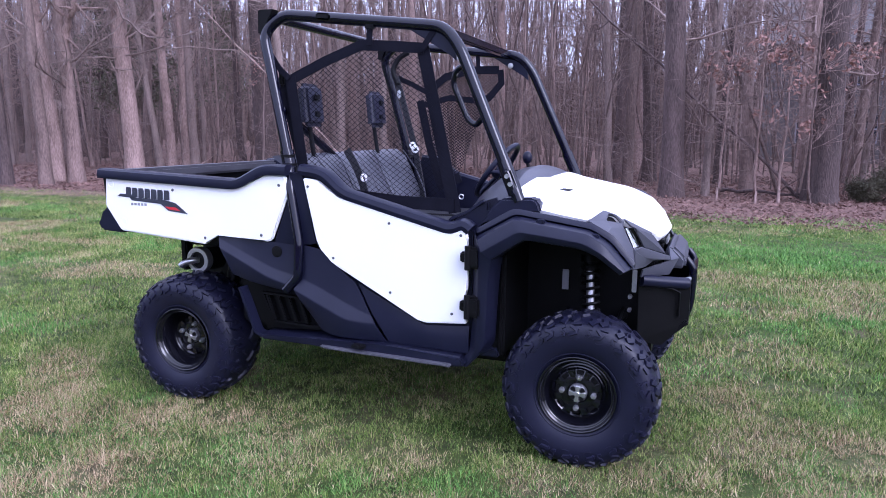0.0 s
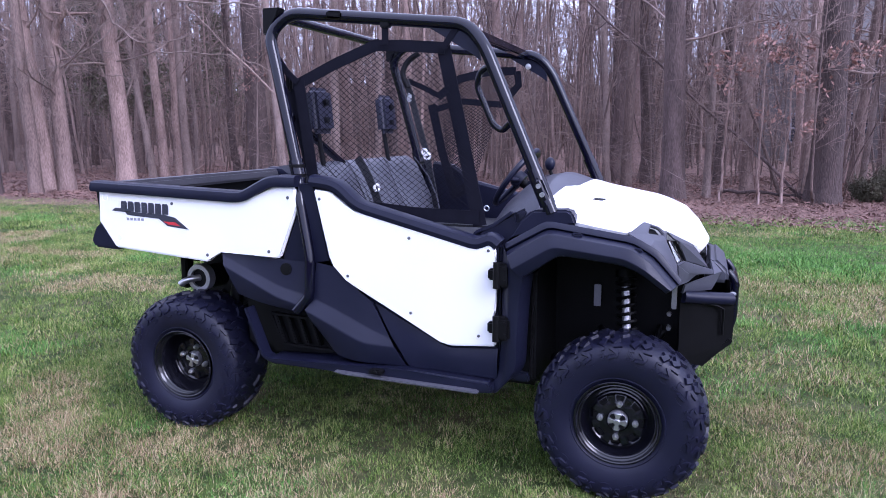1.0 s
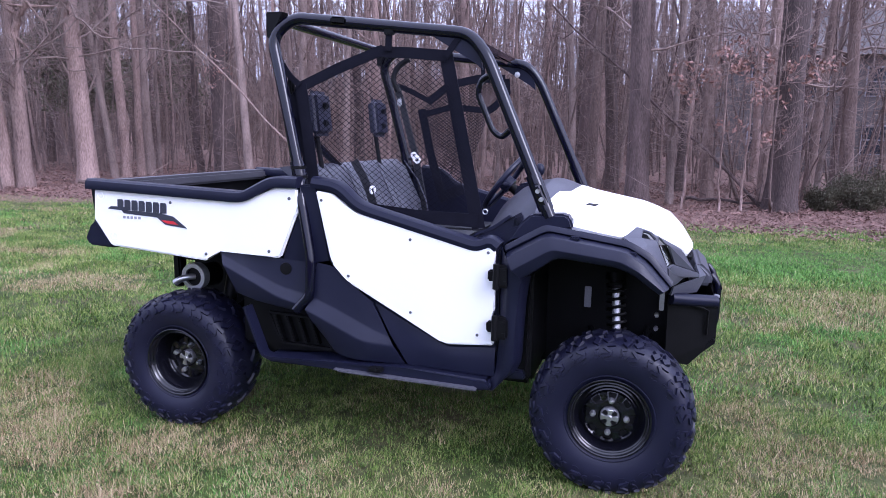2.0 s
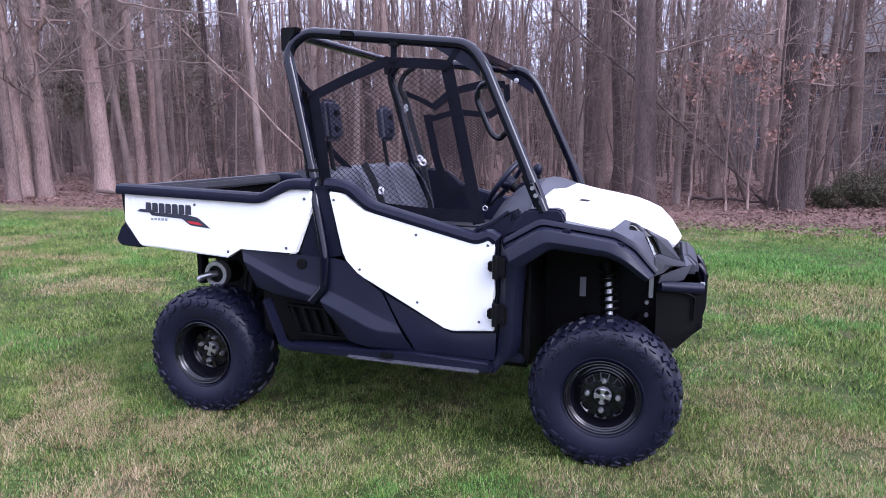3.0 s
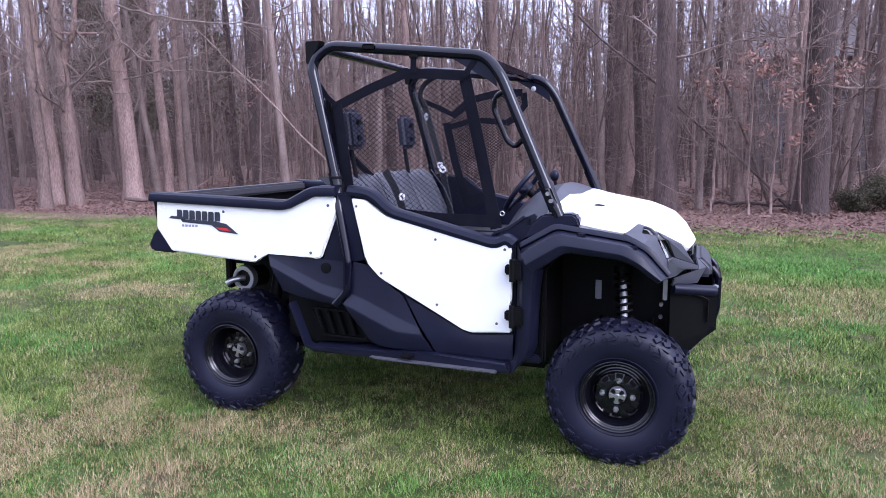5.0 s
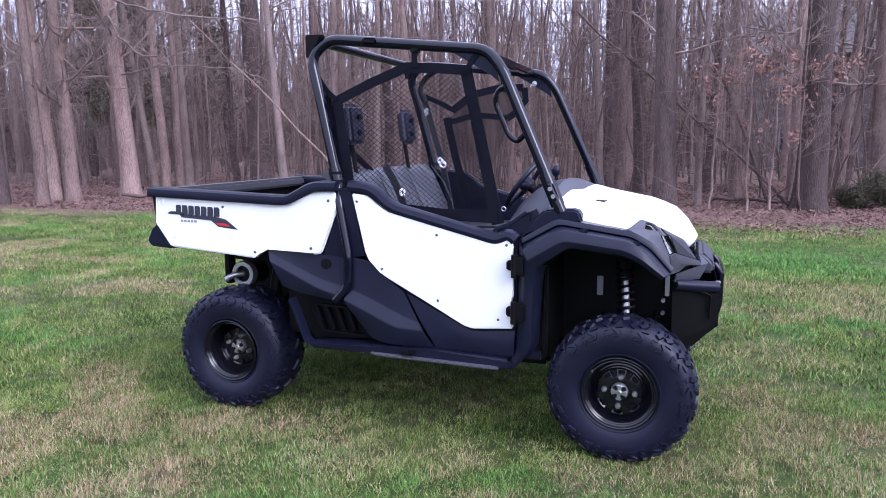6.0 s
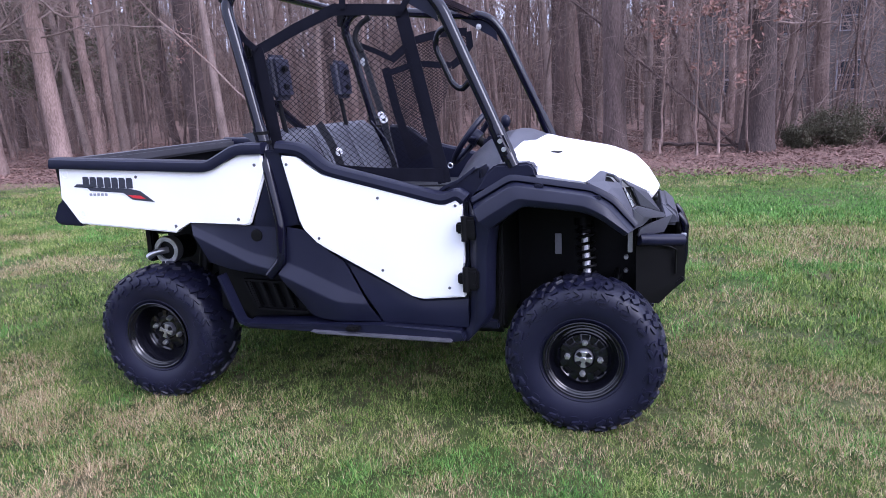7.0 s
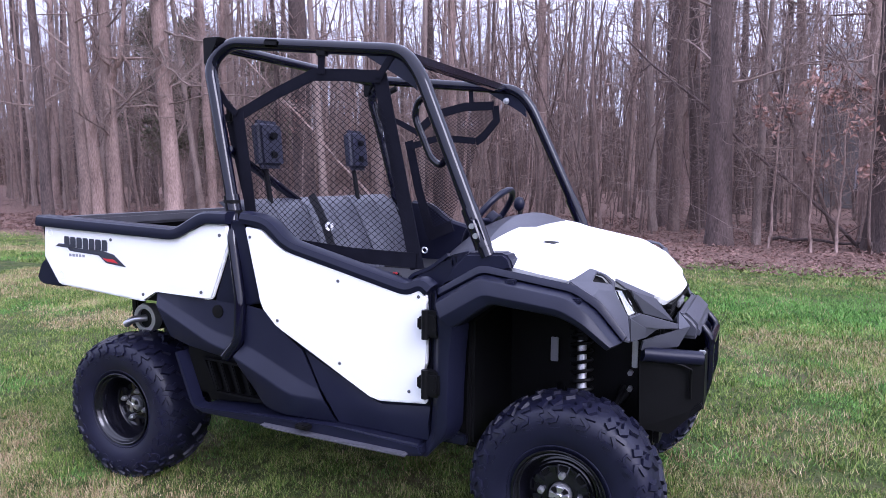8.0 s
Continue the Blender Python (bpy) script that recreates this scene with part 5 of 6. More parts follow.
def tree(dia, height, lean, lowest, limbs, bark, level=2, wobble=0.012, lean_y=0.0, flare=1.35, twig=None):
    """A bare tree at the origin: its trunk and its branching crown."""
    ob = new("tree")
    steps = 14
    line = [np.array([0, 0, -0.1])]
    off = np.zeros(3)
    for i in range(1, steps + 1):
        off = off + rng.normal(0, wobble * height / steps, 3) * (1, 1, 0)
        z = height * (i / steps) ** 1.3
        line.append(np.array([lean * z, lean_y * z, z]) + off)
    line = np.array(line)
    zz = line[:, 2] / height
    radii = dia / 2 * (1 - 0.75 * zz) + dia / 2 * (flare - 1) * np.exp(-np.maximum(line[:, 2], 0) / 0.35)
    # a ring close above the ground keeps the root flare short
    extra = np.array([[lean * 0.25, lean_y * 0.25, 0.25]])
    line, radii = np.concatenate([line[:1], extra, line[1:]]), np.concatenate([radii[:1], [dia / 2 * (1 + (flare - 1) * 0.4)], radii[1:]])
    s = Shape()
    s.limb(line, radii, 12)
    t = new("trunk", s.mesh("trunk", bark))
    t.parent = ob
    s = Shape()
    for k in range(limbs):
        high = k >= 0.72 * limbs
        z = rng.uniform(8.5, height * 0.95) if high and height > 10 else rng.uniform(lowest, min(8.5, height * 0.95))
        i = np.searchsorted(line[:, 2], z)
        i = min(max(i, 1), len(line) - 1)
        f = (z - line[i - 1, 2]) / (line[i, 2] - line[i - 1, 2])
        p = line[i - 1] + f * (line[i] - line[i - 1])
        a = rng.uniform(0, 2 * np.pi)
        size = rng.uniform(0.6, 1.2) * (0.10 * height + 0.6) * (1.15 - 0.7 * z / height)
        branch(s, p, (math.cos(a), math.sin(a), rng.uniform(0.15, 0.9)), size, min(dia * 0.10, 0.030) * (1.1 - 0.6 * z / height), max(1, level - 1) if high else level)
    c = new("crown", s.mesh("crown", twig or M_TWIG))
    c.parent = ob
    return ob


GROUP = "trees at the wood's edge"


def stand(x, y, dia, lean, bark, label, height=15, lowest=3.0, limbs=16, lean_y=0.0, wobble=0.010, level=2, twig=None):
    ob = tree(dia, height, lean, lowest, limbs, bark, level, wobble, lean_y, 1.35, twig)
    ob.location = (x, y, 0)
    return tagged(ob, label, "tree", GROUP)


GREY = "bare grey-barked tree standing in brown leaf litter"
DARK = "tall dark-barked pine trunk in brown leaf litter"
SLIM = "slender bare pale-barked tree among brown leaves"
stand(-12.75, 8.35, 0.26, -0.040, M_BARK_DARK, "leaning bare dark tree at the wood's edge", 12, 2.5)
stand(-12.13, 8.86, 0.28, -0.066, M_BARK, "leaning bare grey tree at the wood's edge", lowest=2.5, wobble=0.016)
stand(-12.54, 9.59, 0.37, -0.105, M_BARK, "leaning bare grey tree at the wood's edge", wobble=0.012)
twin = stand(-12.17, 9.76, 0.36, -0.026, M_BARK, "forked bare grey tree at the wood's edge", lowest=2.2, limbs=26, level=3, twig=M_BARK_PALE, wobble=0.014)
forked = stand(-11.64, 11.13, 0.47, -0.073, M_BARK, GREY, 17, 1.9, 30, level=3, twig=M_BARK_PALE)
stand(-12.90, 13.50, 0.20, -0.160, M_BARK_PALE, SLIM, 13, 2.5)
stand(-12.78, 13.80, 0.29, -0.046, M_BARK, GREY)
stand(-12.83, 14.50, 0.23, 0.000, M_BARK, GREY)
stand(-12.89, 15.00, 0.27, -0.026, M_BARK_PALE, GREY)
stand(-9.85, 14.50, 0.64, -0.047, M_BARK_DARK, DARK, 19, 5.0, 12)
stand(-8.17, 13.00, 0.22, -0.074, M_BARK_PALE, SLIM, 14)
stand(1.67, 12.60, 0.47, -0.047, M_BARK_DARK, DARK, 19, 3.2, 18)
slim = stand(2.35, 13.16, 0.155, 0.016, M_BARK_PALE, SLIM, 10, 1.3, 26, level=3, twig=M_BARK_PALE)
stand(3.25, 15.00, 0.28, -0.050, M_BARK, SLIM, 12, 1.8, 18)
stand(4.46, 14.50, 0.29, -0.022, M_BARK, GREY, 15, 2.4)
stand(4.54, 12.70, 0.60, -0.015, M_BARK_DARK, DARK, 20, 2.6, 18)
stand(5.60, 16.00, 0.24, 0.047, M_BARK, SLIM, 12, 2.0)
stand(5.85, 16.30, 0.17, 0.075, M_BARK_PALE, SLIM, 10, 2.0)
stand(6.45, 16.00, 0.33, -0.039, M_BARK, GREY, 16)
stand(0.36, 16.00, 0.26, 0.019, M_BARK, GREY, 15)
stand(-0.19, 18.00, 0.33, 0.031, M_BARK_DARK, DARK, 16)
stand(0.01, 21.78, 0.52, 0.020, M_BARK, GREY, 16)
stand(-0.29, 21.68, 0.32, 0.033, M_BARK_PALE, SLIM, 14)
stand(-1.02, 25.73, 0.46, -0.016, M_BARK_DARK, DARK, 17)
stand(-5.90, 16.40, 0.30, -0.03, M_BARK, GREY, 14, 2.2)
stand(-7.80, 15.20, 0.26, 0.02, M_BARK_PALE, SLIM, 13, 2.2)
stand(-3.60, 17.50, 0.34, -0.02, M_BARK, GREY, 15)
stand(-9.40, 19.20, 0.38, -0.04, M_BARK, GREY, 15)
stand(8.30, 15.20, 0.46, -0.03, M_BARK, GREY, 16)



def bough(owner, points, r, bark, twigs=9):
    """A crooked limb with drooping twigs, part of its tree; points in the world."""
    p = np.array(points, float)
    t = np.linspace(0, len(p) - 1, 4 * len(p))
    line = np.stack([np.interp(t, np.arange(len(p)), p[:, i]) for i in range(3)], 1) - np.array(owner.location)
    line[1:-1] += rng.normal(0, 0.025, line[1:-1].shape)
    s = Shape()
    s.limb(line, np.linspace(r, r * 0.3, len(line)), 6)
    for _ in range(twigs):
        i = rng.integers(2, len(line) - 1)
        w = wander(line[i], (line[i] - line[i - 1]) * 4 + rng.normal(0, 0.45, 3) + (0, 0, -0.25), rng.uniform(0.35, 1.0), 6, 0.22)
        s.limb(w, np.linspace(r * 0.4, 0.003, 7), 4)
        for _ in range(3):
            j = rng.integers(2, 6)
            w2 = wander(w[j], w[j] - w[j - 1] + rng.normal(0, 0.08, 3), rng.uniform(0.15, 0.45), 4, 0.25)
            s.limb(w2, np.linspace(0.0045, 0.002, 5), 3)
    ob = new("limb", s.mesh("limb", bark))
    ob.parent = owner


bough(forked, [(-11.76, 11.09, 4.8), (-11.81, 10.91, 4.62), (-11.5, 10.91, 4.01), (-10.92, 10.91, 3.58), (-9.99, 10.91, 3.48), (-9.06, 10.91, 3.69)], 0.035, M_BARK_PALE, 12)
bough(forked, [(-11.76, 11.09, 4.53), (-11.92, 10.86, 4.25), (-12.15, 10.86, 3.7), (-12.45, 10.86, 3.01), (-13.22, 10.86, 2.53), (-13.98, 10.86, 2.11)], 0.022, M_BARK_PALE, 12)
bough(forked, [(-11.76, 11.09, 4.99), (-10.41, 10.73, 4.59), (-8.95, 10.73, 4.34), (-7.41, 10.73, 4.24), (-7.02, 10.73, 4.05)], 0.028, M_BARK_PALE, 10)
bough(forked, [(-11.67, 11.09, 3.15), (-10.48, 11.09, 3.33), (-9.48, 11.09, 3.3), (-8.34, 11.09, 3.16), (-7.57, 11.09, 2.96), (-6.82, 11.09, 2.55)], 0.022, M_BARK_PALE, 12)
bough(slim, [(2.25, 13.16, 1.74), (2.45, 12.4, 1.84), (2.96, 12.21, 2.0), (3.59, 12.21, 2.22), (4.28, 12.21, 2.54), (4.85, 12.21, 2.84)], 0.018, M_BARK_PALE, 14)
bough(slim, [(2.25, 13.16, 1.4), (2.45, 12.31, 1.55), (2.96, 12.21, 2.12), (3.27, 12.21, 2.23), (3.8, 12.21, 2.05)], 0.014, M_BARK_PALE, 12)
bough(slim, [(2.25, 13.16, 3.54), (1.28, 12.69, 2.86), (0.85, 12.69, 3.02), (0.48, 12.69, 3.57)], 0.014, M_BARK_PALE, 8)

bough(twin, [(-12.26, 9.76, 3.35), (-12.10, 9.72, 3.75), (-11.75, 9.65, 4.15), (-11.55, 9.6, 4.9), (-11.2, 9.6, 6.5)], 0.11, M_BARK, 8)
bough(twin, [(-12.35, 9.76, 4.2), (-12.75, 9.7, 4.7), (-12.95, 9.7, 5.6)], 0.06, M_BARK, 6)

# the deeper wood: a few kinds, repeated
kinds = [tree(d, h, ln, lo, nb, bk, 1, 0.03) for d, h, ln, lo, nb, bk in ((0.16, 11, 0.02, 1.6, 11, M_BARK), (0.22, 13, -0.03, 2.0, 11, M_BARK_DARK), (0.12, 9, 0.04, 1.2, 11, M_BARK_PALE), (0.30, 15, 0.0, 2.5, 11, M_BARK),
                                                                         (0.10, 8, -0.06, 1.0, 14, M_BARK), (0.36, 16, 0.01, 3.0, 11, M_BARK_DARK), (0.14, 10, -0.02, 1.3, 11, M_BARK), (0.20, 12, 0.05, 1.8, 11, M_BARK_PALE))]
spots = []
while len(spots) < 285:
    y = 15 + 38 * rng.random() ** 1.35
    half = 14 + 0.62 * y
    x = rng.uniform(-9 - 0.25 * y - half, -2.0 + 0.25 * y + half * 0.45)
    if (y < 15.5 and x > 0) or (0.07 < (x - 2.3) / (y + 3.8) < 0.32 and rng.random() < 0.35):
        continue
    if all((x - a) ** 2 + (y - b) ** 2 > 0.35 for a, b in spots):
        spots.append((x, y))
for i, (x, y) in enumerate(spots):
    src = kinds[i % len(kinds)]
    m = pose(x, y, 0, rng.uniform(-3, 3), rng.uniform(-3, 3), rng.uniform(0, 360))
    if i < len(kinds):
        src.matrix_basis = m
        ob = src
    else:
        ob = copy_thing(src, m)
    tagged(ob, "slim bare tree in the brown winter wood", "tree", "trees of the wood")

# thin saplings and twigs beyond counting
s = Shape()
for _ in range(1000):
    y = 14.5 + 50 * rng.random() ** 1.2
    x = rng.uniform(-14 - 0.95 * y, 2 + 0.62 * y)
    h = rng.uniform(3, 11)
    r = rng.uniform(0.007, 0.034) * (1 + y / 50)
    line = wander((x, y, -0.05), (rng.normal(0, 0.08), rng.normal(0, 0.08), 1), h, 6, 0.10)
    s.limb(line, np.linspace(r, r * 0.3, 7), 4)
tagged(new("saplings", s.mesh("saplings", M_BARK)), "thicket of thin bare grey-brown saplings", "saplings", kind="stuff")
s = Shape()
for _ in range(8600):
    y = 13.2 + 34 * rng.random() ** 1.8
    x = rng.uniform(-13 - 0.9 * y, 2 + 0.6 * y)
    z = 6.5 * rng.random() ** 1.7
    a = rng.uniform(0, 2 * np.pi)
    line = wander((x, y, z), (math.cos(a), math.sin(a) * 0.6, rng.uniform(-0.1, 1.3)), rng.uniform(0.5, 2.2), 4, 0.22)
    r = rng.uniform(0.0025, 0.008) * (0.6 + y / 35)
    s.limb(line, np.linspace(r, r * 0.35, 5), 3)
tagged(new("understory_twigs", s.mesh("understory_twigs", M_BRUSH)), "tangle of brown bare understory twigs and brush", "brush", kind="stuff")

s = Shape()
for _ in range(9600):
    y = 17 + 42 * rng.random() ** 1.2
    x = rng.uniform(-14 - 0.95 * y, 2 + 0.62 * y)
    z = rng.uniform(2.2, 5.0 + 0.25 * y)
    a = rng.uniform(0, 2 * np.pi)
    line = wander((x, y, z), (math.cos(a), math.sin(a) * 0.6, rng.uniform(-0.2, 1.6)), rng.uniform(0.8, 3.0), 4, 0.2)
    r = rng.uniform(0.006, 0.017) * (0.5 + y / 35)
    s.limb(line, np.linspace(r, r * 0.35, 5), 3)
tagged(new("canopy_twigs", s.mesh("canopy_twigs", M_TWIG)), "haze of bare grey canopy twigs", "twigs", kind="stuff")

s = Shape()
for _ in range(3000):
    y = rng.uniform(12.2, 18.5)
    x = rng.uniform(-13 - 0.9 * y, 2 + 0.6 * y)
    a = rng.uniform(0, 2 * np.pi)
    line = wander((x, y, 0.3 + 5.5 * rng.random() ** 1.2), (math.cos(a), math.sin(a) * 0.5, rng.uniform(-0.35, 0.6)), rng.uniform(0.7, 2.6), 6, 0.26)
    r = rng.uniform(0.003, 0.0085)
    s.limb(line, np.linspace(r, r * 0.4, 7), 3)
tagged(new("pale_twigs", s.mesh("pale_twigs", M_BARK_PALE)), "pale crooked bare twigs before the trunks", "twigs", kind="stuff")

# plain ragged band of far trees, with an added unseen stretch behind the camera
loop = [(-75, 62), (-30, 70), (10, 72), (45, 66), (48, 20), (40, -12), (20, -22), (-5, -25), (-35, -22), (-60, 5)]
bm = bmesh.new()
ring = []
for (ax, ay), (bx, by) in zip(loop, loop[1:] + loop[:1]):
    for i in range(160):
        f = i / 160
        ring.append((ax + (bx - ax) * f, ay + (by - ay) * f))
cols = []
for i, (x, y) in enumerate(ring):
    top = 6.0 + 2.0 * noise.noise((x * 0.15, y * 0.15, 1)) + 2.5 * rng.random() ** 2
    # the unseen stretch is kept lower; it only blocks low sky light
    top *= 0.4 if y < 0 else 1.0
    cols.append((bm.verts.new((x, y, -0.3)), bm.verts.new((x, y, top))))
for (a, b), (c, d) in zip(cols, cols[1:] + cols[:1]):
    bm.faces.new((a, c, d, b))
far = new("backdrop", as_mesh("backdrop", bm, M_FAR))
tagged(far, "distant brown winter woods closing the view, with an added unseen band behind the camera", "woods", kind="structure")


s = Shape()
for i in range(8000):
    x, y = ring[rng.integers(-160, 560)]
    x, y = x + rng.normal(0, 2.0), y - abs(rng.normal(0, 7.0))
    if i % 4 == 0:
        line = wander((x, y, -0.1), (rng.normal(0, 0.04), 0, 1), rng.uniform(11, 19), 4, 0.05)
        r = rng.uniform(0.05, 0.16)
    else:
        a = rng.uniform(0, 2 * np.pi)
        line = wander((x, y, rng.uniform(4, 12)), (math.cos(a), 0.3 * math.sin(a), rng.uniform(0.2, 2.0)), rng.uniform(1.5, 5.0), 4, 0.2)
        r = rng.uniform(0.03, 0.09)
    s.limb(line, np.linspace(r, r * 0.3, 5), 3)
tagged(new("far_trees", s.mesh("far_trees", M_BRUSH)), "far bare brown treetops against pale sky", "trees", kind="stuff")


def log(points, r0, r1, bark, label):
    p = np.array(points, float)
    t = np.linspace(0, 1, 9)
    line = p[0] + t[:, None] * (p[1] - p[0]) + rng.normal(0, 0.03, (9, 3))
    s = Shape()
    s.limb(line, np.linspace(r0, r1, 9), 8)
    ob = tagged(new("fallen_branch", s.mesh("fallen_branch", bark)), label, "branch")
    for i in (3, 5, 6, 7):
        s = Shape()
        w = wander(line[i], rng.normal(0, 1, 3) + (p[1] - p[0]) * 0.3, 0.9, 5, 0.15)
        s.limb(w, np.linspace(r1 * 0.7, 0.003, 6), 5)
        side = new("side_branch", s.mesh("side_branch", bark))
        side.parent = ob
    return ob


log([(4.20, 12.95, 0.03), (-0.45, 12.98, 4.40)], 0.034, 0.020, M_BARK_DARK, "dead dark branch leaning between the trunks")
log([(-5.1, 11.5, 0.03), (-9.85, 11.6, 4.5)], 0.034, 0.016, M_BARK, "pale broken limb hanging across the trunks")
log([(-11.2, 10.4, 0.10), (-9.6, 11.2, 0.22)], 0.05, 0.03, M_BARK, "grey fallen branch lying on leaf litter")
log([(2.6, 13.3, 0.10), (4.4, 13.0, 0.12)], 0.04, 0.02, M_BARK_DARK, "dark fallen branch lying on leaf litter")


def leaf_cloud(name, centres, spread, count, size, material, flat=0.0):
    """Small bent leaves scattered about centres."""
    c = np.asarray(centres, float)[rng.integers(0, len(centres), count)]
    p = c + rng.normal(0, 1, (count, 3)) * spread
    if flat:
        p[:, 2] = np.abs(p[:, 2] * 0) + rng.random(count) * flat
    d = rng.normal(0, 1, (count, 3)) * (1, 1, 0.35 if flat else 1)
    d /= np.linalg.norm(d, axis=1)[:, None]
    e = np.cross(d, rng.normal(0, 1, (count, 3)) * ((0.35, 0.35, 1) if flat else (1, 1, 1)))
    e /= np.linalg.norm(e, axis=1)[:, None] + 1e-9
    nrm = np.cross(d, e)
    sz = size * rng.uniform(0.6, 1.3, count)[:, None]
    v = np.stack([p - d * sz, p + e * sz * 0.5 + nrm * sz * 0.25, p + d * sz, p - e * sz * 0.5 + nrm * sz * 0.25], 1).reshape(-1, 3)
    if flat:
        v[:, 2] = np.maximum(v[:, 2], 0.002)
    k = np.arange(count)[:, None] * 4
    return tri_mesh(name, v, np.concatenate([k + [0, 1, 2], k + [0, 2, 3]]), material)


# young oaks that keep their dry leaves
for x, y, spots_at in ((3.30, 11.9, ((0.05, 0.0, 2.96), (-0.22, -0.1, 3.0), (0.40, -0.1, 2.83), (-0.45, 0.0, 2.7), (0.2, 0.1, 3.3))), (4.25, 11.8, ((0.0, 0.0, 2.4), (-0.2, 0.1, 2.28), (0.42, -0.1, 2.68), (-0.1, 0.0, 1.5), (0.55, 0.1, 2.95), (0.1, 0, 2.9))),
                       (2.60, 12.2, ((0.05, -0.1, 2.36), (0.25, 0.0, 2.6), (-0.1, 0.1, 2.9))), (3.75, 12.3, ((-0.25, -0.3, 1.72), (0.0, 0.0, 2.6), (0.3, 0.1, 3.1), (-0.3, 0.1, 3.2)))):
    ob = tree(0.05, 4.4, 0.02, 1.0, 24, M_BARK, 2, 0.06)
    ob.location = (x, y, 0)
    tagged(ob, "young oak with sparse dry russet leaves", "tree", "young oaks")
    cs = np.concatenate([np.array(c) + rng.normal(0, 1, (6, 3)) * (0.22, 0.2, 0.15) for c in spots_at])
    lf = new("dry_leaves", leaf_cloud("dry_leaves", cs, 0.06, 34 * len(spots_at), 0.056, M_OAK))
    lf.parent = ob
ob = tree(0.06, 4.2, 0.05, 1.2, 12, M_BARK_PALE, 1, 0.03)
ob.location = (-9.7, 14.0, 0)
tagged(ob, "young oak with sparse dry russet leaves", "tree", "young oaks")
lf = new("dry_leaves", leaf_cloud("dry_leaves", np.array([0, 0, 3.0]) + rng.normal(0, 0.3, (10, 3)), 0.1, 80, 0.045, M_OAK))
lf.parent = ob


def shrub(x, y, w, h, n, label):
    """An evergreen shrub: short stems and uneven clumps of small leaves."""
    ob = new("evergreen_shrub")
    ob.location = (x, y, 0)
    s = Shape()
    cs = []
    for _ in range(26):
        a = rng.uniform(0, 2 * np.pi)
        line = wander((0, 0, 0), (math.cos(a) * w / h, math.sin(a) * w / h, 1.1), rng.uniform(0.5, 1.0) * h, 4, 0.12)
        s.limb(line, np.linspace(0.02, 0.006, 5), 5)
        cs += list(line[2:])
    st = new("stems", s.mesh("stems", M_BARK))
    st.parent = ob
    lf = new("foliage", leaf_cloud("foliage", cs, 0.13 * h, 2 * n, 0.028, M_EVER))
    lf.parent = ob
    return tagged(ob, label, "shrub")


shrub(5.45, 13.3, 0.5, 0.55, 3000, "dark green evergreen shrub at the wood's edge")
shrub(6.25, 13.5, 0.8, 0.85, 5000, "dark green evergreen shrub at the wood's edge")
shrub(7.5, 13.9, 0.8, 0.8, 4000, "low dark green evergreen shrub by a pine")
for x, y, h in ((-19.4, 20.0, 8.0), (-22.6, 20.8, 8.5), (-20.5, 26.0, 9.0)):
    ob = new("evergreen_tree")
    ob.location = (x, y, 0)
    s = Shape()
    s.limb([(0, 0, -0.1), (0.1, 0, h * 0.5), (0, 0, h)], [0.16, 0.1, 0.03], 8)
    cs = []
    for i in range(60):
        z = h * rng.uniform(0.3, 0.98)
        a, ln = rng.uniform(0, 2 * np.pi), (1.05 - z / h) * 2.6
        line = wander((0, 0, z), (math.cos(a), math.sin(a), -0.1), ln, 4, 0.08)
        s.limb(line, np.linspace(0.03, 0.008, 5), 4)
        cs += list(line[1:])
    t = new("trunk", s.mesh("trunk", M_BARK_DARK))
    t.parent = ob
    lf = new("foliage", leaf_cloud("foliage", cs, 0.22, 6500, 0.09, M_EVER))
    lf.parent = ob
    tagged(ob, "dark evergreen tree deep in the bare wood", "tree", "evergreens")

# fallen leaves
n = 26000
y = 8.0 + 13 * rng.random(n) ** 1.25
x = rng.uniform(-20, 12, n)
keep = (y - 0.12 * x) > 8.1 + rng.normal(0, 0.55, n)
cs = np.stack([x[keep], y[keep], np.zeros(keep.sum())], 1)
tagged(new("fallen_leaves", leaf_cloud("fallen_leaves", cs, 0.04, 60000, 0.040, M_LEAF, 0.05)), "brown fallen leaves carpeting the wood's edge", "leaves", kind="stuff")

# house beyond the trees
house = new("house")
house.location = (5.0, 35.0, 0)
tagged(house, "grey-sided two-storey house seen through bare trees", "house")
part("wall", box((0, 0, 0), (11, 8, 5.6), 0.02), M_SIDING, house)
bm = bmesh.new()
v = [bm.verts.new(p) for p in ((-0.4, -0.5, 5.5), (11.4, -0.5, 5.5), (11.4, 8.5, 5.5), (-0.4, 8.5, 5.5), (-0.4, 4, 8.2), (11.4, 4, 8.2))]
for f in ((0, 1, 5, 4), (2, 3, 4, 5), (0, 4, 3), (1, 2, 5), (0, 3, 2, 1)):
    bm.faces.new([v[i] for i in f])
part("roof", bm, M_ROOF, house)
for x in (1.6, 4.0, 6.6, 9.2):
    for z in (0.9, 3.6):
        w = part("window", box((x - 0.55, -0.06, z), (x + 0.55, 0.02, z + 1.4), 0.02), M_GREY, house)
        for dz in (0.06, 0.73):
            part("pane", box((x - 0.48, -0.075, z + dz), (x + 0.48, -0.05, z + dz + 0.61), 0.01), M_PANE, w)

# ---------------------------------------------------------------- grass


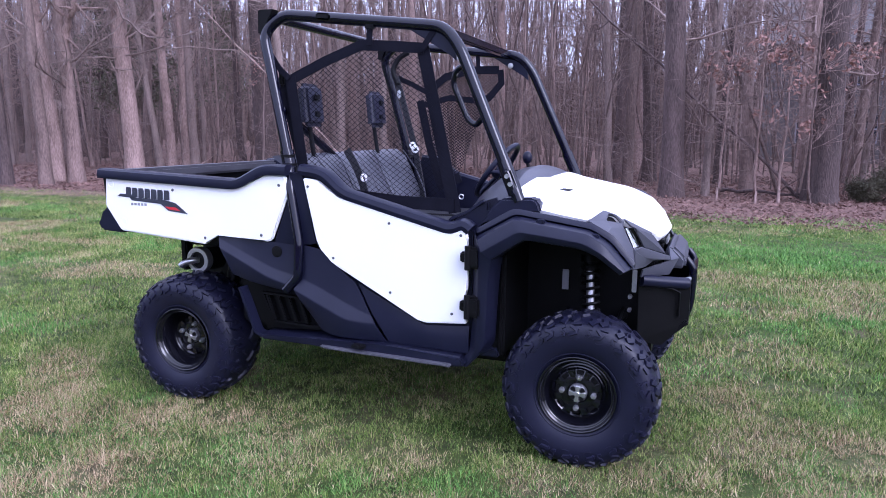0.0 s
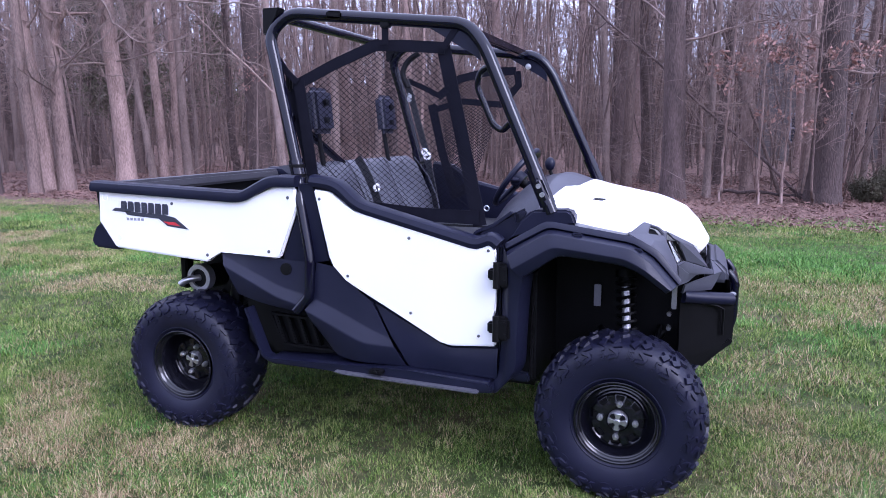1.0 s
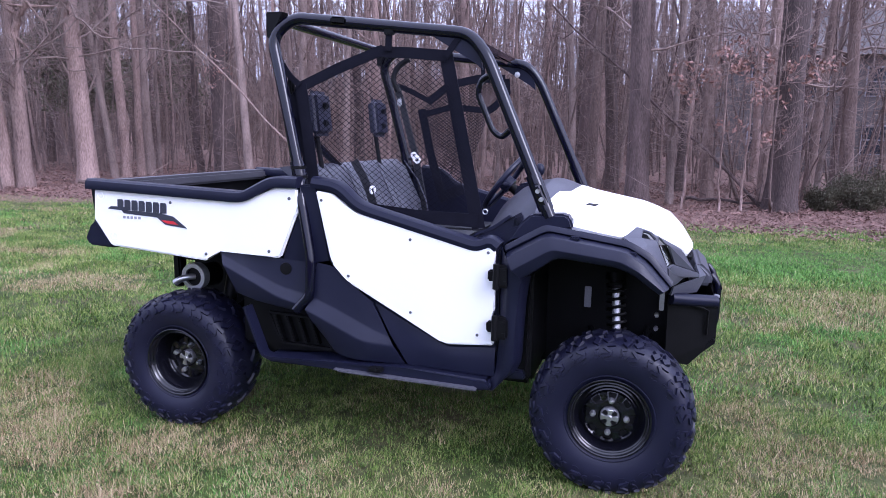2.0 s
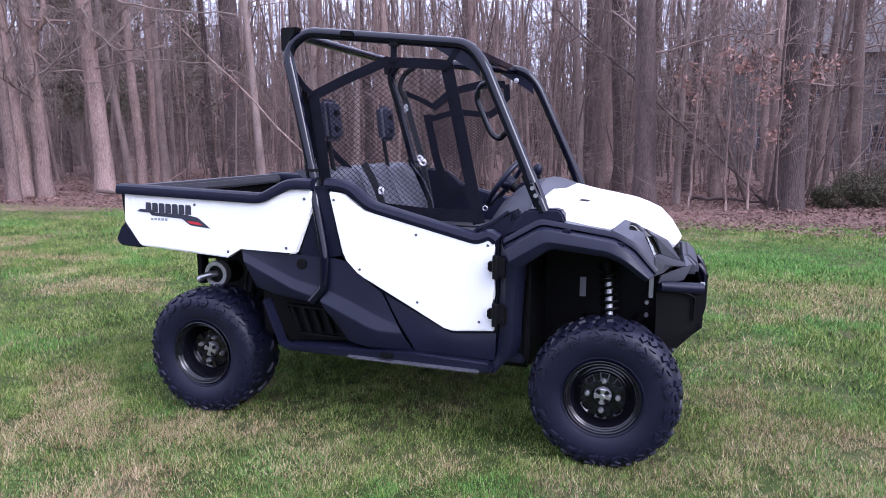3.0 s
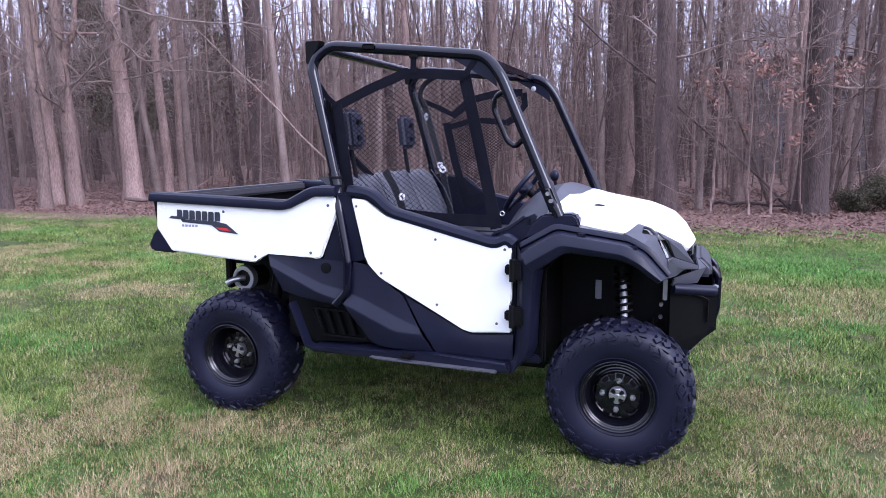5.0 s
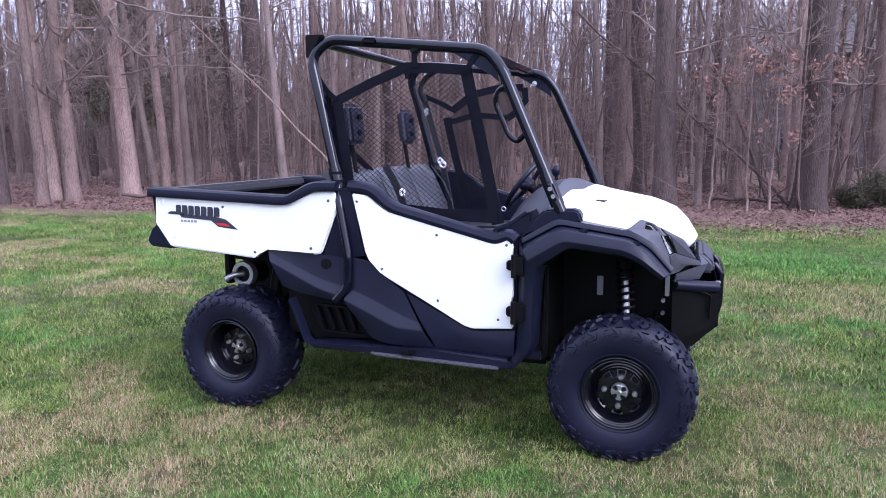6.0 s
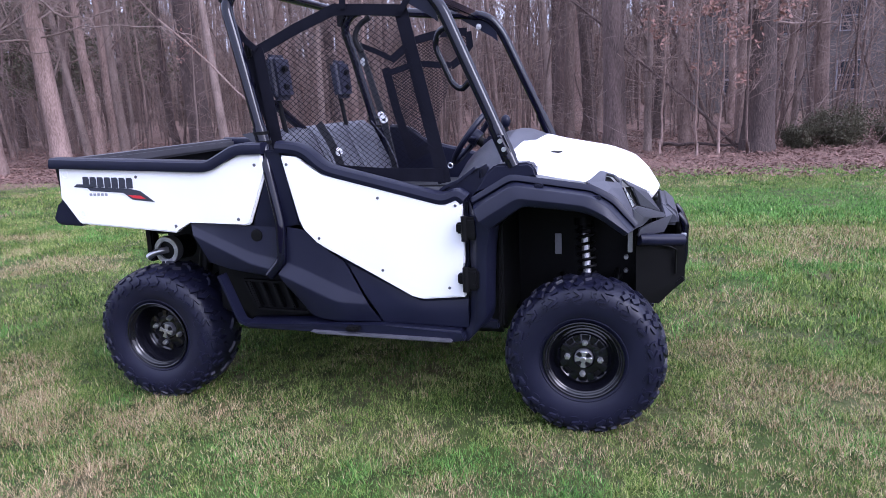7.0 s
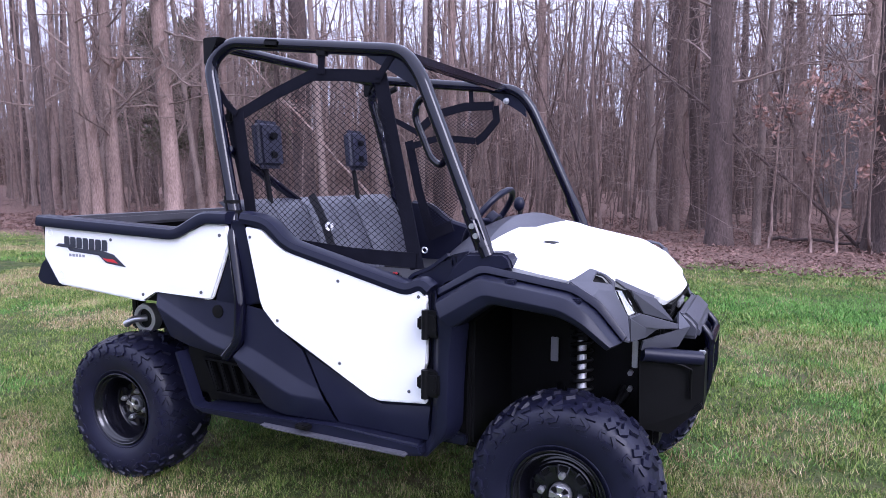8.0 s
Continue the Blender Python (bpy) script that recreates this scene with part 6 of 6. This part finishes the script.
def value_noise(x, y, scale, seed):
    r = np.random.default_rng(seed).random((64, 64))
    u, w = x * scale, y * scale
    i, j = np.floor(u).astype(int), np.floor(w).astype(int)
    f, g = u - i, w - j
    f, g = f * f * (3 - 2 * f), g * g * (3 - 2 * g)
    a, b, c, d = r[i % 64, j % 64], r[(i + 1) % 64, j % 64], r[i % 64, (j + 1) % 64], r[(i + 1) % 64, (j + 1) % 64]
    return (a * (1 - f) + b * f) * (1 - g) + (c * (1 - f) + d * f) * g


def straw_share(x, y):
    n = 0.55 * value_noise(x, y, 1.1, 3) + 0.3 * value_noise(x, y, 3.1, 4) + 0.15 * value_noise(x, y, 9, 5)
    green = np.exp(-((y - 5.3 - 0.1 * x) / 1.2) ** 2) * (x > 1.5)
    p = np.clip((n - 0.49) * 4.2, 0.06, 0.72) * (1 - 0.8 * green) * np.where(x > 1.7, 0.75, 1.0) * np.where(y > 0.8, 0.92, 1.0)
    # fewer dry blades in the vehicle's footprint deepen the shade under it
    p = np.where((np.abs(y) < 0.6) & (x > 0.1) & (x < 2.2), 0.3 * p, p)
    for cx, cy, r, k in ((-0.34, -1.14, 0.28, 0.65), (0.0, -1.66, 0.28, 0.65), (0.22, -1.48, 0.32, 0.80), (0.38, -0.83, 0.26, 0.70), (0.69, -0.90, 0.26, 0.60), (-1.15, -0.46, 0.2, 0.55),
                         (-0.45, -1.5, 0.2, 0.5), (0.80, -1.15, 0.3, 0.45), (1.38, -0.90, 0.14, 0.6), (3.14, -0.14, 0.26, 0.95), (2.84, 1.45, 0.3, 0.4), (2.35, -0.95, 0.10, 0.6)):
        p = np.maximum(p, min(0.96, 1.25 * k) * np.exp(-((x - cx) ** 2 + (y - cy) ** 2) / r ** 2 * 1.2))
    return p


def blades(x0, x1, y0, y1, per, tall, wide):
    n = int((x1 - x0) * (y1 - y0) * per)
    x, y = rng.uniform(x0, x1, n), rng.uniform(y0, y1, n)
    clump = 0.25 * value_noise(x, y, 4.5, 7) + 0.35 * value_noise(x, y, 13, 8) + 0.40 * value_noise(x, y, 36, 9)
    clump = np.clip(0.5 + (clump - 0.5) * 1.5, 0.0, 1.0)
    keep = (rng.random(n) < 0.05 + 1.35 * clump) & ((y - 0.12 * x) < 8.6 + rng.normal(0, 0.5, n))
    x, y, clump = x[keep], y[keep], clump[keep]
    n = len(x)
    h = tall * rng.uniform(0.45, 1.15, n) * (0.35 + 1.3 * clump)
    a = rng.uniform(0, 2 * np.pi, n)
    lean = rng.uniform(0.2, 1.5, n)
    b = a + rng.uniform(0.6, 2.5, n)
    w = wide * rng.uniform(0.6, 1.3, n) / 2
    z0 = np.zeros(n) - 0.008
    p0 = np.stack([x + w * np.cos(b), y + w * np.sin(b), z0], 1)
    p1 = np.stack([x - w * np.cos(b), y - w * np.sin(b), z0], 1)
    p2 = np.stack([x + h * lean * np.cos(a), y + h * lean * np.sin(a), h / np.sqrt(1 + 0.7 * lean ** 2)], 1)
    dry = rng.random(n) < straw_share(x, y)
    lush = rng.random(n) < 0.95 * np.exp(-((y - 5.2 - 0.1 * x) / 1.15) ** 2) * np.clip((x - 1.2) / 1.5, 0, 1) + 0.7 * np.clip((0.6 * value_noise(x, y, 1.7, 21) + 0.4 * value_noise(x, y, 5.0, 22) - 0.56) * 8, 0, 1)
    return np.stack([p0, p1, p2], 1), np.where(dry, 1, np.where(lush, 2, 0))


sets = [blades(4.3, 9.0, -6.5, 0.6, 1500, 0.05, 0.010), blades(-7.0, 4.3, -7.0, -2.5, 1500, 0.05, 0.010), blades(-1.4, 4.3, -2.6, 0.6, 34000, 0.029, 0.0036), blades(-6.0, -1.4, -2.5, 0.6, 13000, 0.033, 0.0052), blades(-7.0, 6.5, 0.6, 4.2, 9500, 0.036, 0.0062), blades(-14.0, 8.5, 4.2, 10.0, 3000, 0.040, 0.009), blades(1.6, 8.5, 3.6, 7.4, 3200, 0.036, 0.009)]
for name, pick, m, label in (("grass", 0, M_GRASS, "short green lawn grass"), ("dry_grass", 1, M_STRAW, "straw-coloured dry blades in the lawn"), ("lush_grass", 2, M_LUSH, "bright green lush grass in the lawn")):
    v = np.concatenate([b[s == pick] for b, s in sets]).reshape(-1, 3)
    tagged(new(name, tri_mesh(name, v, np.arange(len(v)).reshape(-1, 3), m)), label, "grass", kind="stuff")
n = 6500
patch = np.stack([rng.uniform(-1.6, 4.0, 46), rng.uniform(-2.1, -0.6, 46), rng.uniform(0.04, 0.16, 46)], 1)
k = rng.integers(0, len(patch), n)
c = patch[k, :2] + rng.normal(0, 1, (n, 2)) * patch[k, 2:3]
z = rng.uniform(0.008, 0.03, n)
a = rng.uniform(0, 2 * np.pi, n)
r = rng.uniform(0.0025, 0.0055, n)
tip = rng.uniform(-0.004, 0.006, n)
quad = np.stack([np.stack([c[:, 0] + r * np.cos(a + q), c[:, 1] + r * np.sin(a + q), z + tip * (q == 0)], 1) for q in (0, 0.5 * np.pi, np.pi, 1.5 * np.pi)], 1)
b = np.arange(n)[:, None] * 4
tagged(new("clover", tri_mesh("clover", quad.reshape(-1, 3), np.concatenate([b + [0, 1, 2], b + [0, 2, 3]]), M_CLOVER)), "bright green clover patches in the lawn", "clover", kind="stuff")
